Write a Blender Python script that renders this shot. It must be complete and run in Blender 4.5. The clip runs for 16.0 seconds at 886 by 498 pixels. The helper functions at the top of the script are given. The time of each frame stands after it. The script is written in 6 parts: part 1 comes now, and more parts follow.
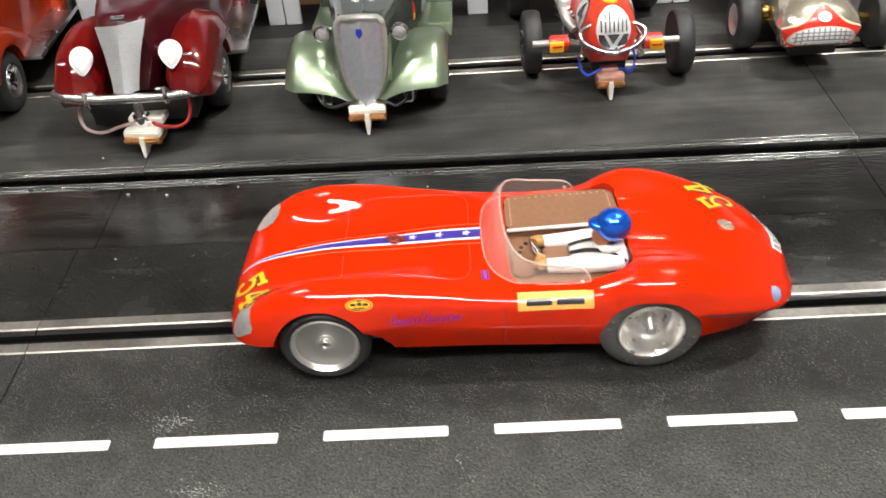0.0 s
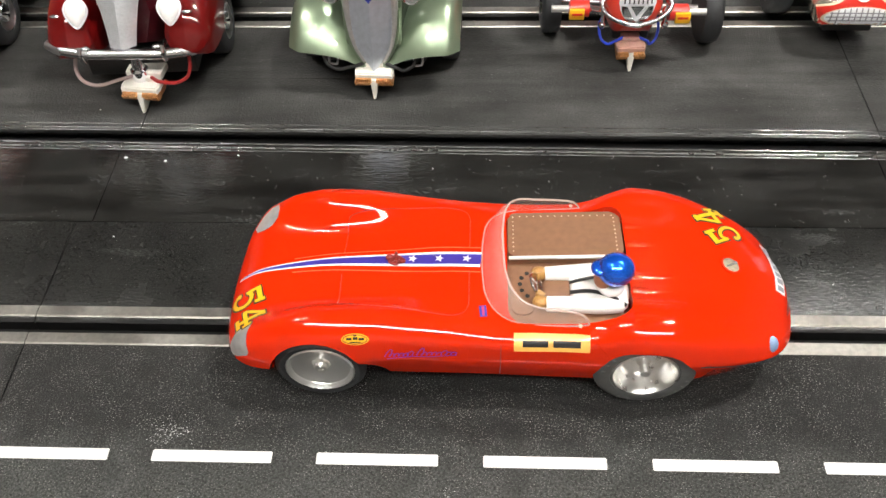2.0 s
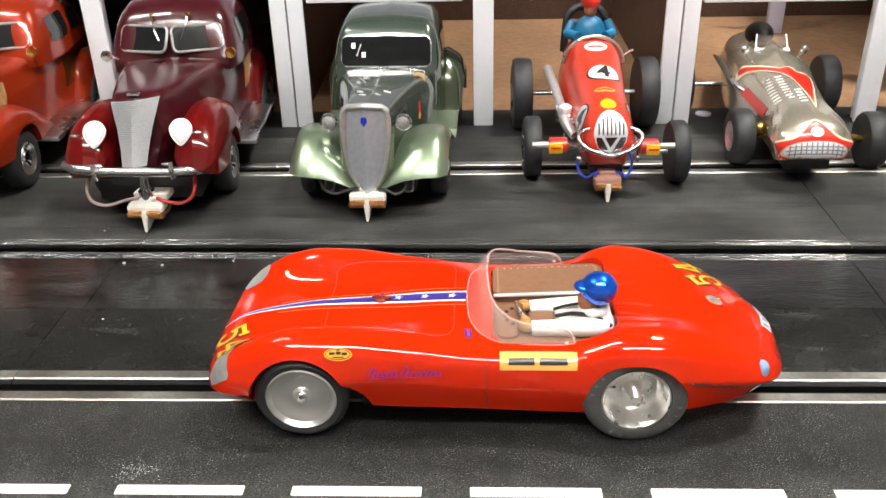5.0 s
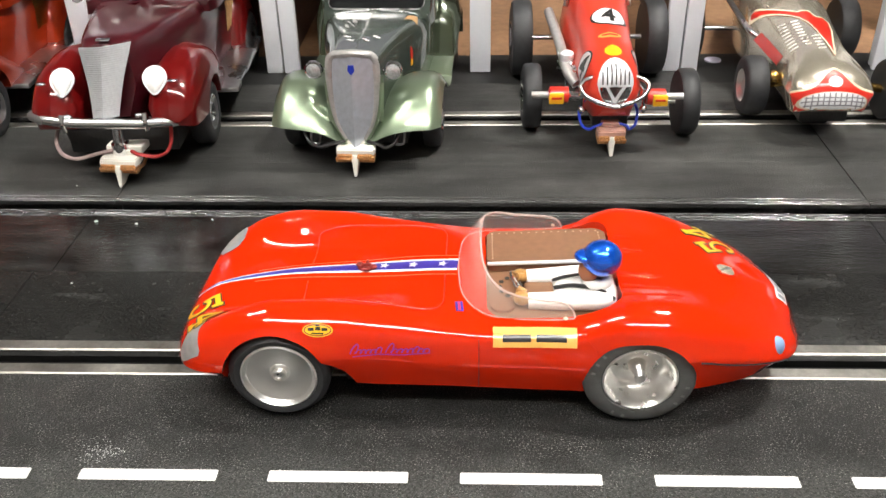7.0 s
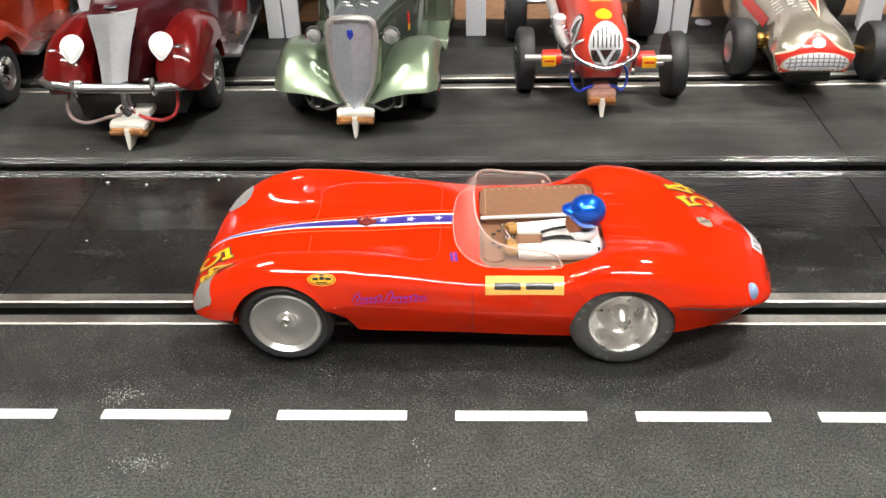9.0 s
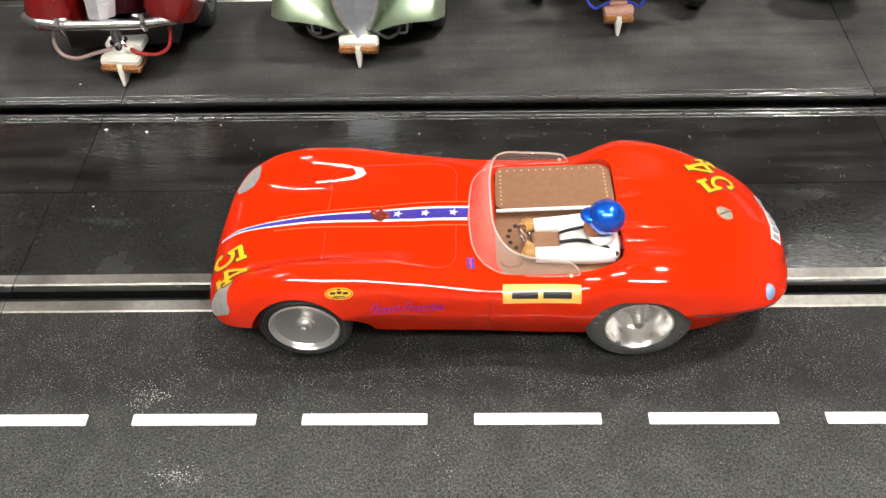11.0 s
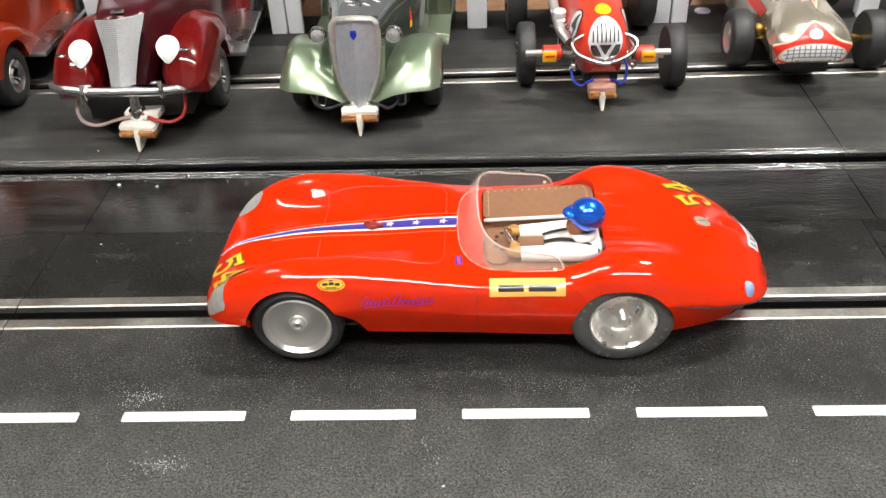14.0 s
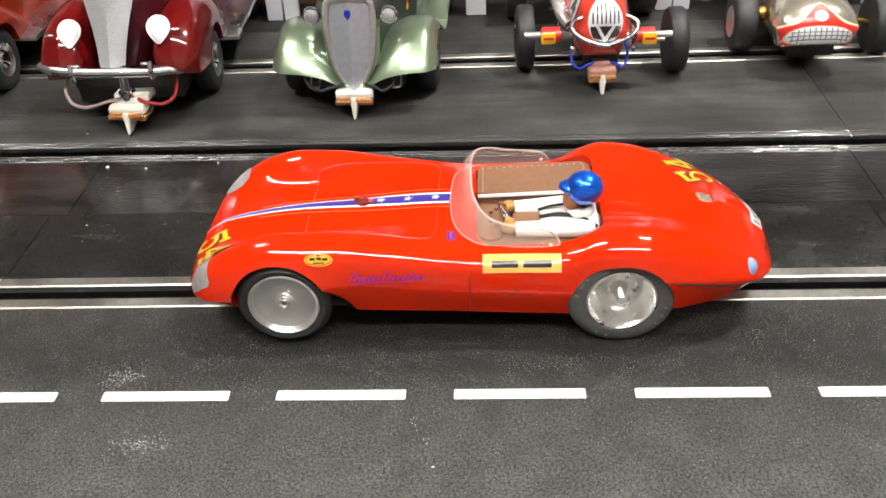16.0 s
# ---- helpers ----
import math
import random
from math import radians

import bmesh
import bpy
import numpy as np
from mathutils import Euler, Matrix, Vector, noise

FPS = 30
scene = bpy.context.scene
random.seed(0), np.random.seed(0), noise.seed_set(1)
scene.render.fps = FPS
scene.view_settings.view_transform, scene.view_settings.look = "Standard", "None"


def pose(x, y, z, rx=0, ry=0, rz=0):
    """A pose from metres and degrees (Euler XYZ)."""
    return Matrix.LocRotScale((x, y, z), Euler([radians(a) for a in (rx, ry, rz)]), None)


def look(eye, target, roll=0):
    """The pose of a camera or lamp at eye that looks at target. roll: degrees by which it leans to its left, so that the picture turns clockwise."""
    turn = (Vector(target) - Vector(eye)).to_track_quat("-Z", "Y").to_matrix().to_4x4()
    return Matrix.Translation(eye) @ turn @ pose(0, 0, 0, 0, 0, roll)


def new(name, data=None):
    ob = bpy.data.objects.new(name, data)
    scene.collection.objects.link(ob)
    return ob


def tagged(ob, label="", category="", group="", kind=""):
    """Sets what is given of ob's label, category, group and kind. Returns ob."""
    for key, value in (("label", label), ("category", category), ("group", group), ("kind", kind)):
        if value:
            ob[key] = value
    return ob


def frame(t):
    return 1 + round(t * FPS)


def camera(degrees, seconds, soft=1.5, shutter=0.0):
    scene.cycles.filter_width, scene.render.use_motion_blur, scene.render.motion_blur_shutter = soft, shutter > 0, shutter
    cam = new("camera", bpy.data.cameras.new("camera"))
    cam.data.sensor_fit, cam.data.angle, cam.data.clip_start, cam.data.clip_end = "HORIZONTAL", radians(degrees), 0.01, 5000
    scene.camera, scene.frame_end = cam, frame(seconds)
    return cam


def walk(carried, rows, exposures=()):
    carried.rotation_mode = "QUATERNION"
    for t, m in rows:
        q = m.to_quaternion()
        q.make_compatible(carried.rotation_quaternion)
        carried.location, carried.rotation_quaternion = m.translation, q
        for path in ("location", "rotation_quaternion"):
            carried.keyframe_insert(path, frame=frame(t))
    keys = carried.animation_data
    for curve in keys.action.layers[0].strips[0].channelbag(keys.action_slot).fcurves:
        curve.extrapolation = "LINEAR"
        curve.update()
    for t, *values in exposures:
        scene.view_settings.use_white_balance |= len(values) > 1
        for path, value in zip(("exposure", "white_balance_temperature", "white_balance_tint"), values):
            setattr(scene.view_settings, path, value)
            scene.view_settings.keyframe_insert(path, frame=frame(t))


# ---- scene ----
cam = camera(52.8, 16.0, shutter=0.5)
PATH = [
    (0, (0.05267, -0.19615, 0.23306), (-0.01085, 1.37086, -1.00809), -4.24),
    (0.5, (0.06434, -0.20263, 0.22987), (-0.00808, 1.3647, -1.01038), -4.29),
    (1, (0.06149, -0.19641, 0.24107), (-0.01273, 1.32008, -1.06075), -3.50),
    (1.5, (0.05301, -0.15228, 0.27845), (-0.02742, 1.21467, -1.17929), -2.54),
    (2, (0.05577, -0.14766, 0.27735), (-0.02785, 1.1736, -1.22175), -2.16),
    (2.5, (0.05852, -0.14853, 0.27377), (-0.02858, 1.17773, -1.22069), -2.14),
    (3, (0.05404, -0.16908, 0.25714), (-0.02896, 1.23378, -1.16592), -1.71),
    (3.5, (0.05234, -0.19234, 0.23233), (-0.0317, 1.39554, -0.98076), -1.61),
    (4, (0.04866, -0.1973, 0.19282), (-0.04081, 1.47554, -0.8997), -1.65),
    (4.2, (0.05125, -0.20767, 0.20066), (-0.03085, 1.5108, -0.81921), -1.50),
    (6.3, (0.06316, -0.21684, 0.20455), (-0.0129, 1.55616, -0.71779), -1.32),
    (6.5, (0.05988, -0.19454, 0.19861), (-0.01302, 1.54842, -0.77953), -1.16),
    (7, (0.06248, -0.18876, 0.19848), (-0.01441, 1.50558, -0.86137), -1.26),
    (7.5, (0.06177, -0.20465, 0.20016), (-0.01427, 1.48027, -0.87467), -1.33),
    (8, (0.06042, -0.20329, 0.20129), (-0.02432, 1.46938, -0.89186), -1.61),
    (8.5, (0.06273, -0.21263, 0.20192), (-0.01155, 1.45577, -0.89851), -1.39),
    (8.7, (0.06532, -0.2114, 0.20215), (-0.01115, 1.45599, -0.89965), -1.52),
    (11, (0.05934, -0.15684, 0.25758), (-0.01874, 1.18394, -1.22439), -3.08),
    (11.5, (0.06073, -0.14974, 0.26209), (-0.01375, 1.17849, -1.23132), -3.17),
    (12, (0.06107, -0.11283, 0.26583), (-0.02959, 1.20505, -1.23582), -3.67),
    (12.5, (0.05957, -0.11935, 0.26067), (-0.02737, 1.1965, -1.24298), -3.36),
    (13, (0.05846, -0.17441, 0.26282), (-0.03022, 1.28155, -1.1055), -3.09),
    (13.5, (0.06164, -0.20004, 0.23939), (-0.0277, 1.37197, -0.99381), -2.97),
    (14, (0.06554, -0.20881, 0.21816), (-0.02536, 1.41261, -0.94919), -2.87),
    (14.5, (0.06652, -0.20922, 0.21481), (-0.02898, 1.42264, -0.93754), -2.91),
    (15, (0.06834, -0.20301, 0.21248), (-0.02942, 1.42792, -0.941), -2.96),
    (15.5, (0.0671, -0.20252, 0.20905), (-0.0285, 1.42785, -0.94539), -2.79),
    (16, (0.06903, -0.20644, 0.20325), (-0.03116, 1.42406, -0.95062), -2.91),
]
walk(cam, [(t, look(eye, target, roll)) for t, eye, target, roll in PATH],
     exposures=[(0, 0.03), (0.9, 0.03), (1.5, -0.06), (2.2, -0.07), (3.4, 0.09), (4, 0.07), (8.5, 0.09), (11, 0.05), (11.8, -0.05), (12.2, 0.0), (12.6, 0.14), (13.4, 0.14), (16, 0.15)])

# ceiling lights: x, y, length, tubes (0: one flat diffuser), strength
# all out of view; the second is added to brighten the left side
LIGHTS = [(0.15, -0.84, 1.6, 0, 54.0), (-0.80, -0.10, 0.6, 1, 360.0), (0.72, 0.26, 0.2, 1, 1900.0)]
from mathutils.bvhtree import BVHTree

# ---- light ----
world = bpy.data.worlds.new("room_air")
scene.world = world
world.use_nodes = True
world.node_tree.nodes["Background"].inputs[0].default_value = (0.9, 0.93, 1.0, 1)
world.node_tree.nodes["Background"].inputs[1].default_value = 0.02

# ---- materials ----


def mat(name, color, rough=0.5, metal=0.0, coat=0.0, grain=0.0, grain_scale=400.0, bump=0.0, bump_scale=900.0, blotch=0.0,
        blotch_scale=25.0, alpha=1.0, specks=0.0, rough_var=0.0, spec=0.5, stretch=1.0, dust=0.0,
        film=None, painted_glints=0.0, coat_rough=0.03, streaks=0.0):
    """A surface with grain and blotches in its colour, gloss that wanders, and fine relief."""
    m = bpy.data.materials.new(name)
    m.use_nodes = True
    nt = m.node_tree
    b = nt.nodes["Principled BSDF"]
    b.inputs["Base Color"].default_value = (*color, 1)
    b.inputs["Roughness"].default_value = rough
    b.inputs["Metallic"].default_value = metal
    b.inputs["Coat Weight"].default_value = coat
    b.inputs["Coat Roughness"].default_value = coat_rough
    b.inputs["Specular IOR Level"].default_value = spec
    b.inputs["Alpha"].default_value = alpha
    co = nt.nodes.new("ShaderNodeTexCoord")
    link = nt.links.new

    def noise_node(scale, detail=4.0, along=1.0):
        n = nt.nodes.new("ShaderNodeTexNoise")
        n.inputs["Scale"].default_value, n.inputs["Detail"].default_value = scale, detail
        if along == 1.0:
            link(co.outputs["Object"], n.inputs["Vector"])
        else:
            mp = nt.nodes.new("ShaderNodeMapping")
            mp.inputs["Scale"].default_value = (along, 1, 1)
            link(co.outputs["Object"], mp.inputs["Vector"])
            link(mp.outputs[0], n.inputs["Vector"])
        return n

    def scaled(out, lo, hi, a=0.3, z=0.7):
        r = nt.nodes.new("ShaderNodeMapRange")
        for i, v in enumerate((a, z, lo, hi)):
            r.inputs[i + 1].default_value = v
        link(out, r.inputs[0])
        return r.outputs[0]

    last = None
    for amount, scale in ((grain, grain_scale), (blotch, blotch_scale)):
        if amount:
            f = scaled(noise_node(scale).outputs["Fac"], 1 - amount, 1 + amount)
            mul = nt.nodes.new("ShaderNodeVectorMath")
            mul.operation = "SCALE"
            if last:
                link(last, mul.inputs[0])
            else:
                mul.inputs[0].default_value = color
            link(f, mul.inputs["Scale"])
            last = mul.outputs[0]
    if streaks:
        # long smudges along the track
        f = scaled(noise_node(150, 6.0, 0.10).outputs["Fac"], 1 - streaks, 1 + streaks * 0.6, 0.34, 0.62)
        mul = nt.nodes.new("ShaderNodeVectorMath")
        mul.operation = "SCALE"
        if last:
            link(last, mul.inputs[0])
        else:
            mul.inputs[0].default_value = color
        link(f, mul.inputs["Scale"])
        last = mul.outputs[0]
    if specks:
        v = nt.nodes.new("ShaderNodeTexVoronoi")
        v.inputs["Scale"].default_value = grain_scale * 0.5
        link(co.outputs["Object"], v.inputs["Vector"])
        f = scaled(v.outputs["Distance"], 1.0, 0.0, 0.10, 0.22)
        pick = scaled(noise_node(grain_scale * 0.21, 2.0).outputs["Fac"], 0.0, specks, 0.52, 0.66)
        both = nt.nodes.new("ShaderNodeMath")
        both.operation = "MULTIPLY"
        link(f, both.inputs[0])
        link(pick, both.inputs[1])
        mix = nt.nodes.new("ShaderNodeMix")
        mix.data_type = "RGBA"
        link(both.outputs[0], mix.inputs["Factor"])
        if last:
            link(last, mix.inputs["A"])
        else:
            mix.inputs["A"].default_value = (*color, 1)
        mix.inputs["B"].default_value = (0.42, 0.42, 0.41, 1)
        last = mix.outputs["Result"]
    if dust:
        a = scaled(noise_node(26 if stretch == 1 else 60, 6.0, 1.0 if stretch == 1 else 0.22).outputs["Fac"], 0.0, 1.0, 0.58, 0.74)
        c = scaled(noise_node(2200, 3.0, 0.5 if stretch == 1 else 0.22).outputs["Fac"], 0.0, dust, 0.46, 0.66)
        both = nt.nodes.new("ShaderNodeMath")
        both.operation = "MULTIPLY"
        link(a, both.inputs[0])
        link(c, both.inputs[1])
        mix = nt.nodes.new("ShaderNodeMix")
        mix.data_type = "RGBA"
        link(both.outputs[0], mix.inputs["Factor"])
        if last:
            link(last, mix.inputs["A"])
        else:
            mix.inputs["A"].default_value = (*color, 1)
        mix.inputs["B"].default_value = (0.30, 0.31, 0.31, 1)
        last = mix.outputs["Result"]
    def blend(fac, tone):
        mix = nt.nodes.new("ShaderNodeMix")
        mix.data_type = "RGBA"
        link(fac, mix.inputs["Factor"])
        if last:
            link(last, mix.inputs["A"])
        else:
            mix.inputs["A"].default_value = (*color, 1)
        mix.inputs["B"].default_value = (*tone, 1)
        return mix.outputs["Result"]

    def times(a, c):
        n = nt.nodes.new("ShaderNodeMath")
        n.operation = "MULTIPLY"
        link(a, n.inputs[0])
        link(c, n.inputs[1])
        return n.outputs[0]

    if painted_glints:
        # pale flecks mixed into the colour, painted highlights of the pebbled plastic
        clump = scaled(noise_node(110, 5.0).outputs["Fac"], 0.25, 1.15, 0.36, 0.62)
        last = blend(times(scaled(noise_node(2300, 3.5, 0.75).outputs["Fac"], 0.0, painted_glints, 0.59, 0.69), clump), (0.44, 0.43, 0.405))
    if film:
        # grey tone across mid track, with an uneven edge, denser towards the near lane
        y_clear, y_edge, y_full, tone, amount = film
        sep = nt.nodes.new("ShaderNodeSeparateXYZ")
        link(co.outputs["Object"], sep.inputs[0])
        wander = nt.nodes.new("ShaderNodeMath")
        wander.operation = "ADD"
        link(sep.outputs["Y"], wander.inputs[0])
        link(scaled(noise_node(60, 6.0).outputs["Fac"], -0.006, 0.006), wander.inputs[1])
        lie = nt.nodes.new("ShaderNodeMath")
        lie.operation = "ADD"
        link(scaled(wander.outputs[0], amount * 0.32, 0.0, y_edge, y_clear), lie.inputs[0])
        link(scaled(wander.outputs[0], amount * 0.68, 0.0, y_full, y_edge), lie.inputs[1])
        patchy = times(scaled(noise_node(1100, 4.0).outputs["Fac"], 0.10, 1.25, 0.36, 0.64), scaled(noise_node(70, 7.0).outputs["Fac"], 0.60, 1.15))
        last = blend(times(lie.outputs[0], patchy), tone)
    if last:
        link(last, b.inputs["Base Color"])
    if rough_var:
        link(scaled(noise_node(blotch_scale * 1.7).outputs["Fac"], max(0.02, rough - rough_var), min(1, rough + rough_var)), b.inputs["Roughness"])
    if bump:
        bn = nt.nodes.new("ShaderNodeBump")
        bn.inputs["Strength"].default_value = bump
        bn.inputs["Distance"].default_value = 0.0012
        link(noise_node(bump_scale, 4.0, stretch).outputs["Fac"], bn.inputs["Height"])
        link(bn.outputs[0], b.inputs["Normal"])
    return m


def glow(name, color, strength):
    m = bpy.data.materials.new(name)
    m.use_nodes = True
    b = m.node_tree.nodes["Principled BSDF"]
    b.inputs["Base Color"].default_value = (0.8, 0.8, 0.8, 1)
    b.inputs["Emission Color"].default_value = (*color, 1)
    b.inputs["Emission Strength"].default_value = strength
    return m


M_TRACK = mat("track_plastic", (0.0095, 0.0095, 0.0092), 0.42, grain=0.7, grain_scale=1100, bump=1.0, bump_scale=1500, blotch=0.35,
              blotch_scale=18, specks=0.16, rough_var=0.08, spec=0.42, dust=0.15,
              film=(0.013, 0.001, -0.065, (0.158, 0.166, 0.157), 0.82), painted_glints=1.0)
M_SMOOTH = mat("worn_track_plastic", (0.012, 0.012, 0.0115), 0.24, grain=0.5, grain_scale=1100, bump=0.22, bump_scale=1100, blotch=0.4, blotch_scale=30,
               specks=0.13, rough_var=0.08, spec=0.22, stretch=0.30, dust=0.42, painted_glints=0.10)
M_BEAD = mat("glossy_black_bead", (0.040, 0.040, 0.040), 0.10, grain=0.4, grain_scale=300, bump=0.12, bump_scale=150, stretch=0.12, spec=1.0, rough_var=0.07, blotch=0.5, blotch_scale=60)
M_SHOULDER = mat("shoulder_plastic", (0.013, 0.013, 0.0125), 0.14, grain=0.3, grain_scale=900, bump=0.12, bump_scale=900, blotch=0.6, streaks=0.5,
                 blotch_scale=34, specks=0.22, rough_var=0.10, spec=1.0, stretch=0.22, dust=0.26, painted_glints=0.06)
M_FARSHOULDER = mat("matt_shoulder_plastic", (0.040, 0.040, 0.0385), 0.50, spec=0.22, streaks=0.26, grain=0.25, grain_scale=900, bump=0.35, bump_scale=900, blotch=0.5, blotch_scale=26, specks=0.2, rough_var=0.08, dust=0.12)
M_BLACK = mat("black_plastic", (0.016, 0.016, 0.016), 0.42, grain=0.3, grain_scale=900, bump=0.2, bump_scale=900)
M_SLOT = mat("dark_slot_plastic", (0.006, 0.006, 0.006), 0.6, grain=0.3, spec=0.15)
M_LINE = mat("white_line_paint", (0.64, 0.64, 0.63), 0.55, grain=0.12, grain_scale=1800, bump=0.3, bump_scale=1500, blotch=0.05)
M_RAIL = mat("rail_steel", (0.50, 0.485, 0.445), 0.44, 1.0, grain=0.12, grain_scale=500, blotch=0.12, blotch_scale=40, rough_var=0.1)
M_RED = mat("red_enamel", (0.59, 0.0195, 0.0014), 0.5, coat=1.0, coat_rough=0.012, spec=0.0, blotch=0.04, blotch_scale=30, bump=0.022, bump_scale=130)
M_RUBBER = mat("tyre_rubber", (0.019, 0.020, 0.022), 0.55, grain=0.2, bump=0.08, bump_scale=1500)
M_GREY_RUBBER = mat("grey_tyre_rubber", (0.080, 0.081, 0.080), 0.60, grain=0.15, bump=0.08, bump_scale=1500)
M_ALU = mat("polished_aluminium", (0.84, 0.83, 0.81), 0.30, 1.0, grain=0.06, grain_scale=300, blotch=0.04, blotch_scale=160, rough_var=0.05)
M_RIM = mat("machined_rim_aluminium", (0.93, 0.93, 0.92), 0.34, 1.0, blotch=0.03, blotch_scale=90)
M_CHROME = mat("chrome", (0.82, 0.83, 0.85), 0.08, 1.0, grain=0.03)
M_DULL = mat("dull_chrome", (0.60, 0.60, 0.61), 0.28, 1.0, grain=0.08, rough_var=0.08)
M_LAMP = mat("silver_paint", (0.48, 0.47, 0.46), 0.32, 0.55, grain=0.1, coat=0.3)
M_CAP = mat("tarnished_cap_metal", (0.34, 0.30, 0.22), 0.45, 0.4, grain=0.3, grain_scale=900)
M_TAIL = mat("pale_blue_paint", (0.20, 0.31, 0.50), 0.4, 0.0, coat=0.4)
M_NAVY = mat("navy_decal", (0.045, 0.030, 0.26), 0.28, coat=0.6, grain=0.06)
M_WHITE = mat("white_decal", (0.82, 0.78, 0.80), 0.30, coat=0.5)
M_YELLOW = mat("yellow_decal", (0.85, 0.47, 0.015), 0.30, coat=0.5, grain=0.03)
M_ORANGE_Y = mat("amber_decal", (0.86, 0.44, 0.10), 0.35, coat=0.9, grain=0.05)
M_INK = mat("black_decal_ink", (0.012, 0.012, 0.012), 0.35, coat=0.4)
M_VIOLET = mat("violet_script_ink", (0.22, 0.02, 0.30), 0.4)
M_BROWN = mat("brown_interior_paint", (0.20, 0.098, 0.052), 0.55, grain=0.08, blotch=0.05)
M_STITCH = mat("cream_stitch_paint", (0.62, 0.47, 0.35), 0.5)
M_OVERALL = mat("white_overall_paint", (0.80, 0.78, 0.76), 0.5, bump=0.1, bump_scale=500)
M_GLOVE = mat("tan_glove_paint", (0.36, 0.19, 0.055), 0.42, grain=0.25, grain_scale=900)
M_BLUE = mat("metallic_blue_paint", (0.008, 0.15, 0.95), 0.24, 0.75, coat=1.0, grain=0.2, grain_scale=1600)
M_SKIN = mat("flesh_paint", (0.34, 0.13, 0.06), 0.5)
M_GLASS = mat("clear_plastic", (0.74, 0.62, 0.58), 0.07, alpha=0.13, bump=0.03, bump_scale=160)
M_GLASS_EDGE = mat("clear_plastic_edge", (0.70, 0.54, 0.49), 0.25, alpha=0.40)
M_OLIVE = mat("dark_olive_lacquer", (0.055, 0.070, 0.042), 0.22, 0.4, coat=1.0, blotch=0.1)
M_CREAM = mat("cream_enamel", (0.72, 0.60, 0.44), 0.35, coat=0.4, grain=0.05)
M_MAROON = mat("maroon_lacquer", (0.115, 0.0030, 0.0030), 0.30, coat=1.0, spec=0.1, blotch=0.05)
# darker, slightly bluer maroon for the sedan's body and cabin
M_DEEP_MAROON = mat("deep_maroon_lacquer", (0.050, 0.0050, 0.0085), 0.32, coat=1.0, coat_rough=0.16, spec=0.1, blotch=0.08)
M_TANGERINE = mat("orange_candy_lacquer", (0.30, 0.024, 0.005), 0.28, 0.2, coat=1.0, spec=0.2, blotch=0.08)
M_PEARL = mat("pearl_green_lacquer", (0.25, 0.32, 0.22), 0.33, 0.75, coat=1.0, blotch=0.06)
M_DKGREEN = mat("dark_green_lacquer", (0.050, 0.068, 0.056), 0.25, 0.3, coat=1.0, blotch=0.08)
M_GRILLE = mat("grey_grille", (0.48, 0.51, 0.57), 0.40, 0.6, grain=0.08)
M_PLATE = mat("bright_plated_grille", (0.86, 0.87, 0.90), 0.30, 0.25, coat=0.6, grain=0.05)
M_RIBBED = mat("ribbed_silver_plating", (0.80, 0.82, 0.87), 0.24, 0.65, grain=0.06, grain_scale=700)
M_WINDOW = mat("dark_window", (0.010, 0.011, 0.012), 0.06, coat=0.5)
M_LENS = mat("white_lens", (0.78, 0.78, 0.77), 0.25, coat=1.0, grain=0.06, grain_scale=700)
M_NYLON = mat("white_nylon", (0.74, 0.72, 0.66), 0.5, grain=0.05)
M_SHOE = mat("pinkish_guide_plastic", (0.46, 0.26, 0.21), 0.45, grain=0.08)
M_COPPER = mat("copper_braid", (0.62, 0.31, 0.13), 0.36, 0.9, grain=0.5, grain_scale=1800, bump=0.9, bump_scale=1600)
M_WIRE_R = mat("red_wire", (0.40, 0.03, 0.03), 0.4)
M_WIRE_B = mat("blue_wire", (0.015, 0.04, 0.42), 0.4)
M_WIRE_G = mat("grey_wire", (0.34, 0.25, 0.24), 0.4)
M_BRASS = mat("brass", (0.66, 0.42, 0.12), 0.25, 1.0)
M_WOODY = mat("tan_wood_panel", (0.42, 0.24, 0.10), 0.45, grain=0.25, grain_scale=300)
M_SILVER = mat("silver_gilt_paint", (0.62, 0.57, 0.46), 0.24, 0.80, coat=0.6, blotch=0.1, grain=0.05)
M_SCARLET = mat("scarlet_paint", (0.62, 0.022, 0.010), 0.28, coat=0.9, blotch=0.05)
M_VERMILION = mat("vermilion_paint", (0.66, 0.040, 0.016), 0.36, coat=0.6, coat_rough=0.08, blotch=0.05)
M_TEAL = mat("teal_overall_paint", (0.01, 0.13, 0.26), 0.4)
M_POST = mat("white_styrene", (0.84, 0.86, 0.92), 0.45, grain=0.012, blotch=0.04, blotch_scale=12)
M_FASCIA = mat("lilac_grey_styrene", (0.42, 0.40, 0.50), 0.5, blotch=0.06)
M_PLY = mat("plywood", (0.27, 0.150, 0.080), 0.6, grain=0.15, grain_scale=160, blotch=0.2, blotch_scale=14)
M_DARKWOOD = mat("dark_brown_board", (0.075, 0.040, 0.028), 0.6, grain=0.2, blotch=0.2)
M_CEILING = mat("ceiling_boards", (0.22, 0.21, 0.20), 0.9, grain=0.04, blotch=0.05, blotch_scale=2)
M_SIDEWALL = mat("side_wall_paint", (0.32, 0.31, 0.30), 0.9, grain=0.04, blotch=0.05, blotch_scale=2)
M_WALL = mat("room_plaster", (0.45, 0.44, 0.43), 0.9, grain=0.04, blotch=0.05, blotch_scale=2)
M_SHELF = mat("panelled_wall_paint", (0.50, 0.48, 0.45), 0.8, grain=0.1, blotch=0.3, blotch_scale=4)
M_FLOOR = mat("room_floor", (0.22, 0.18, 0.15), 0.6, blotch=0.15, blotch_scale=2)

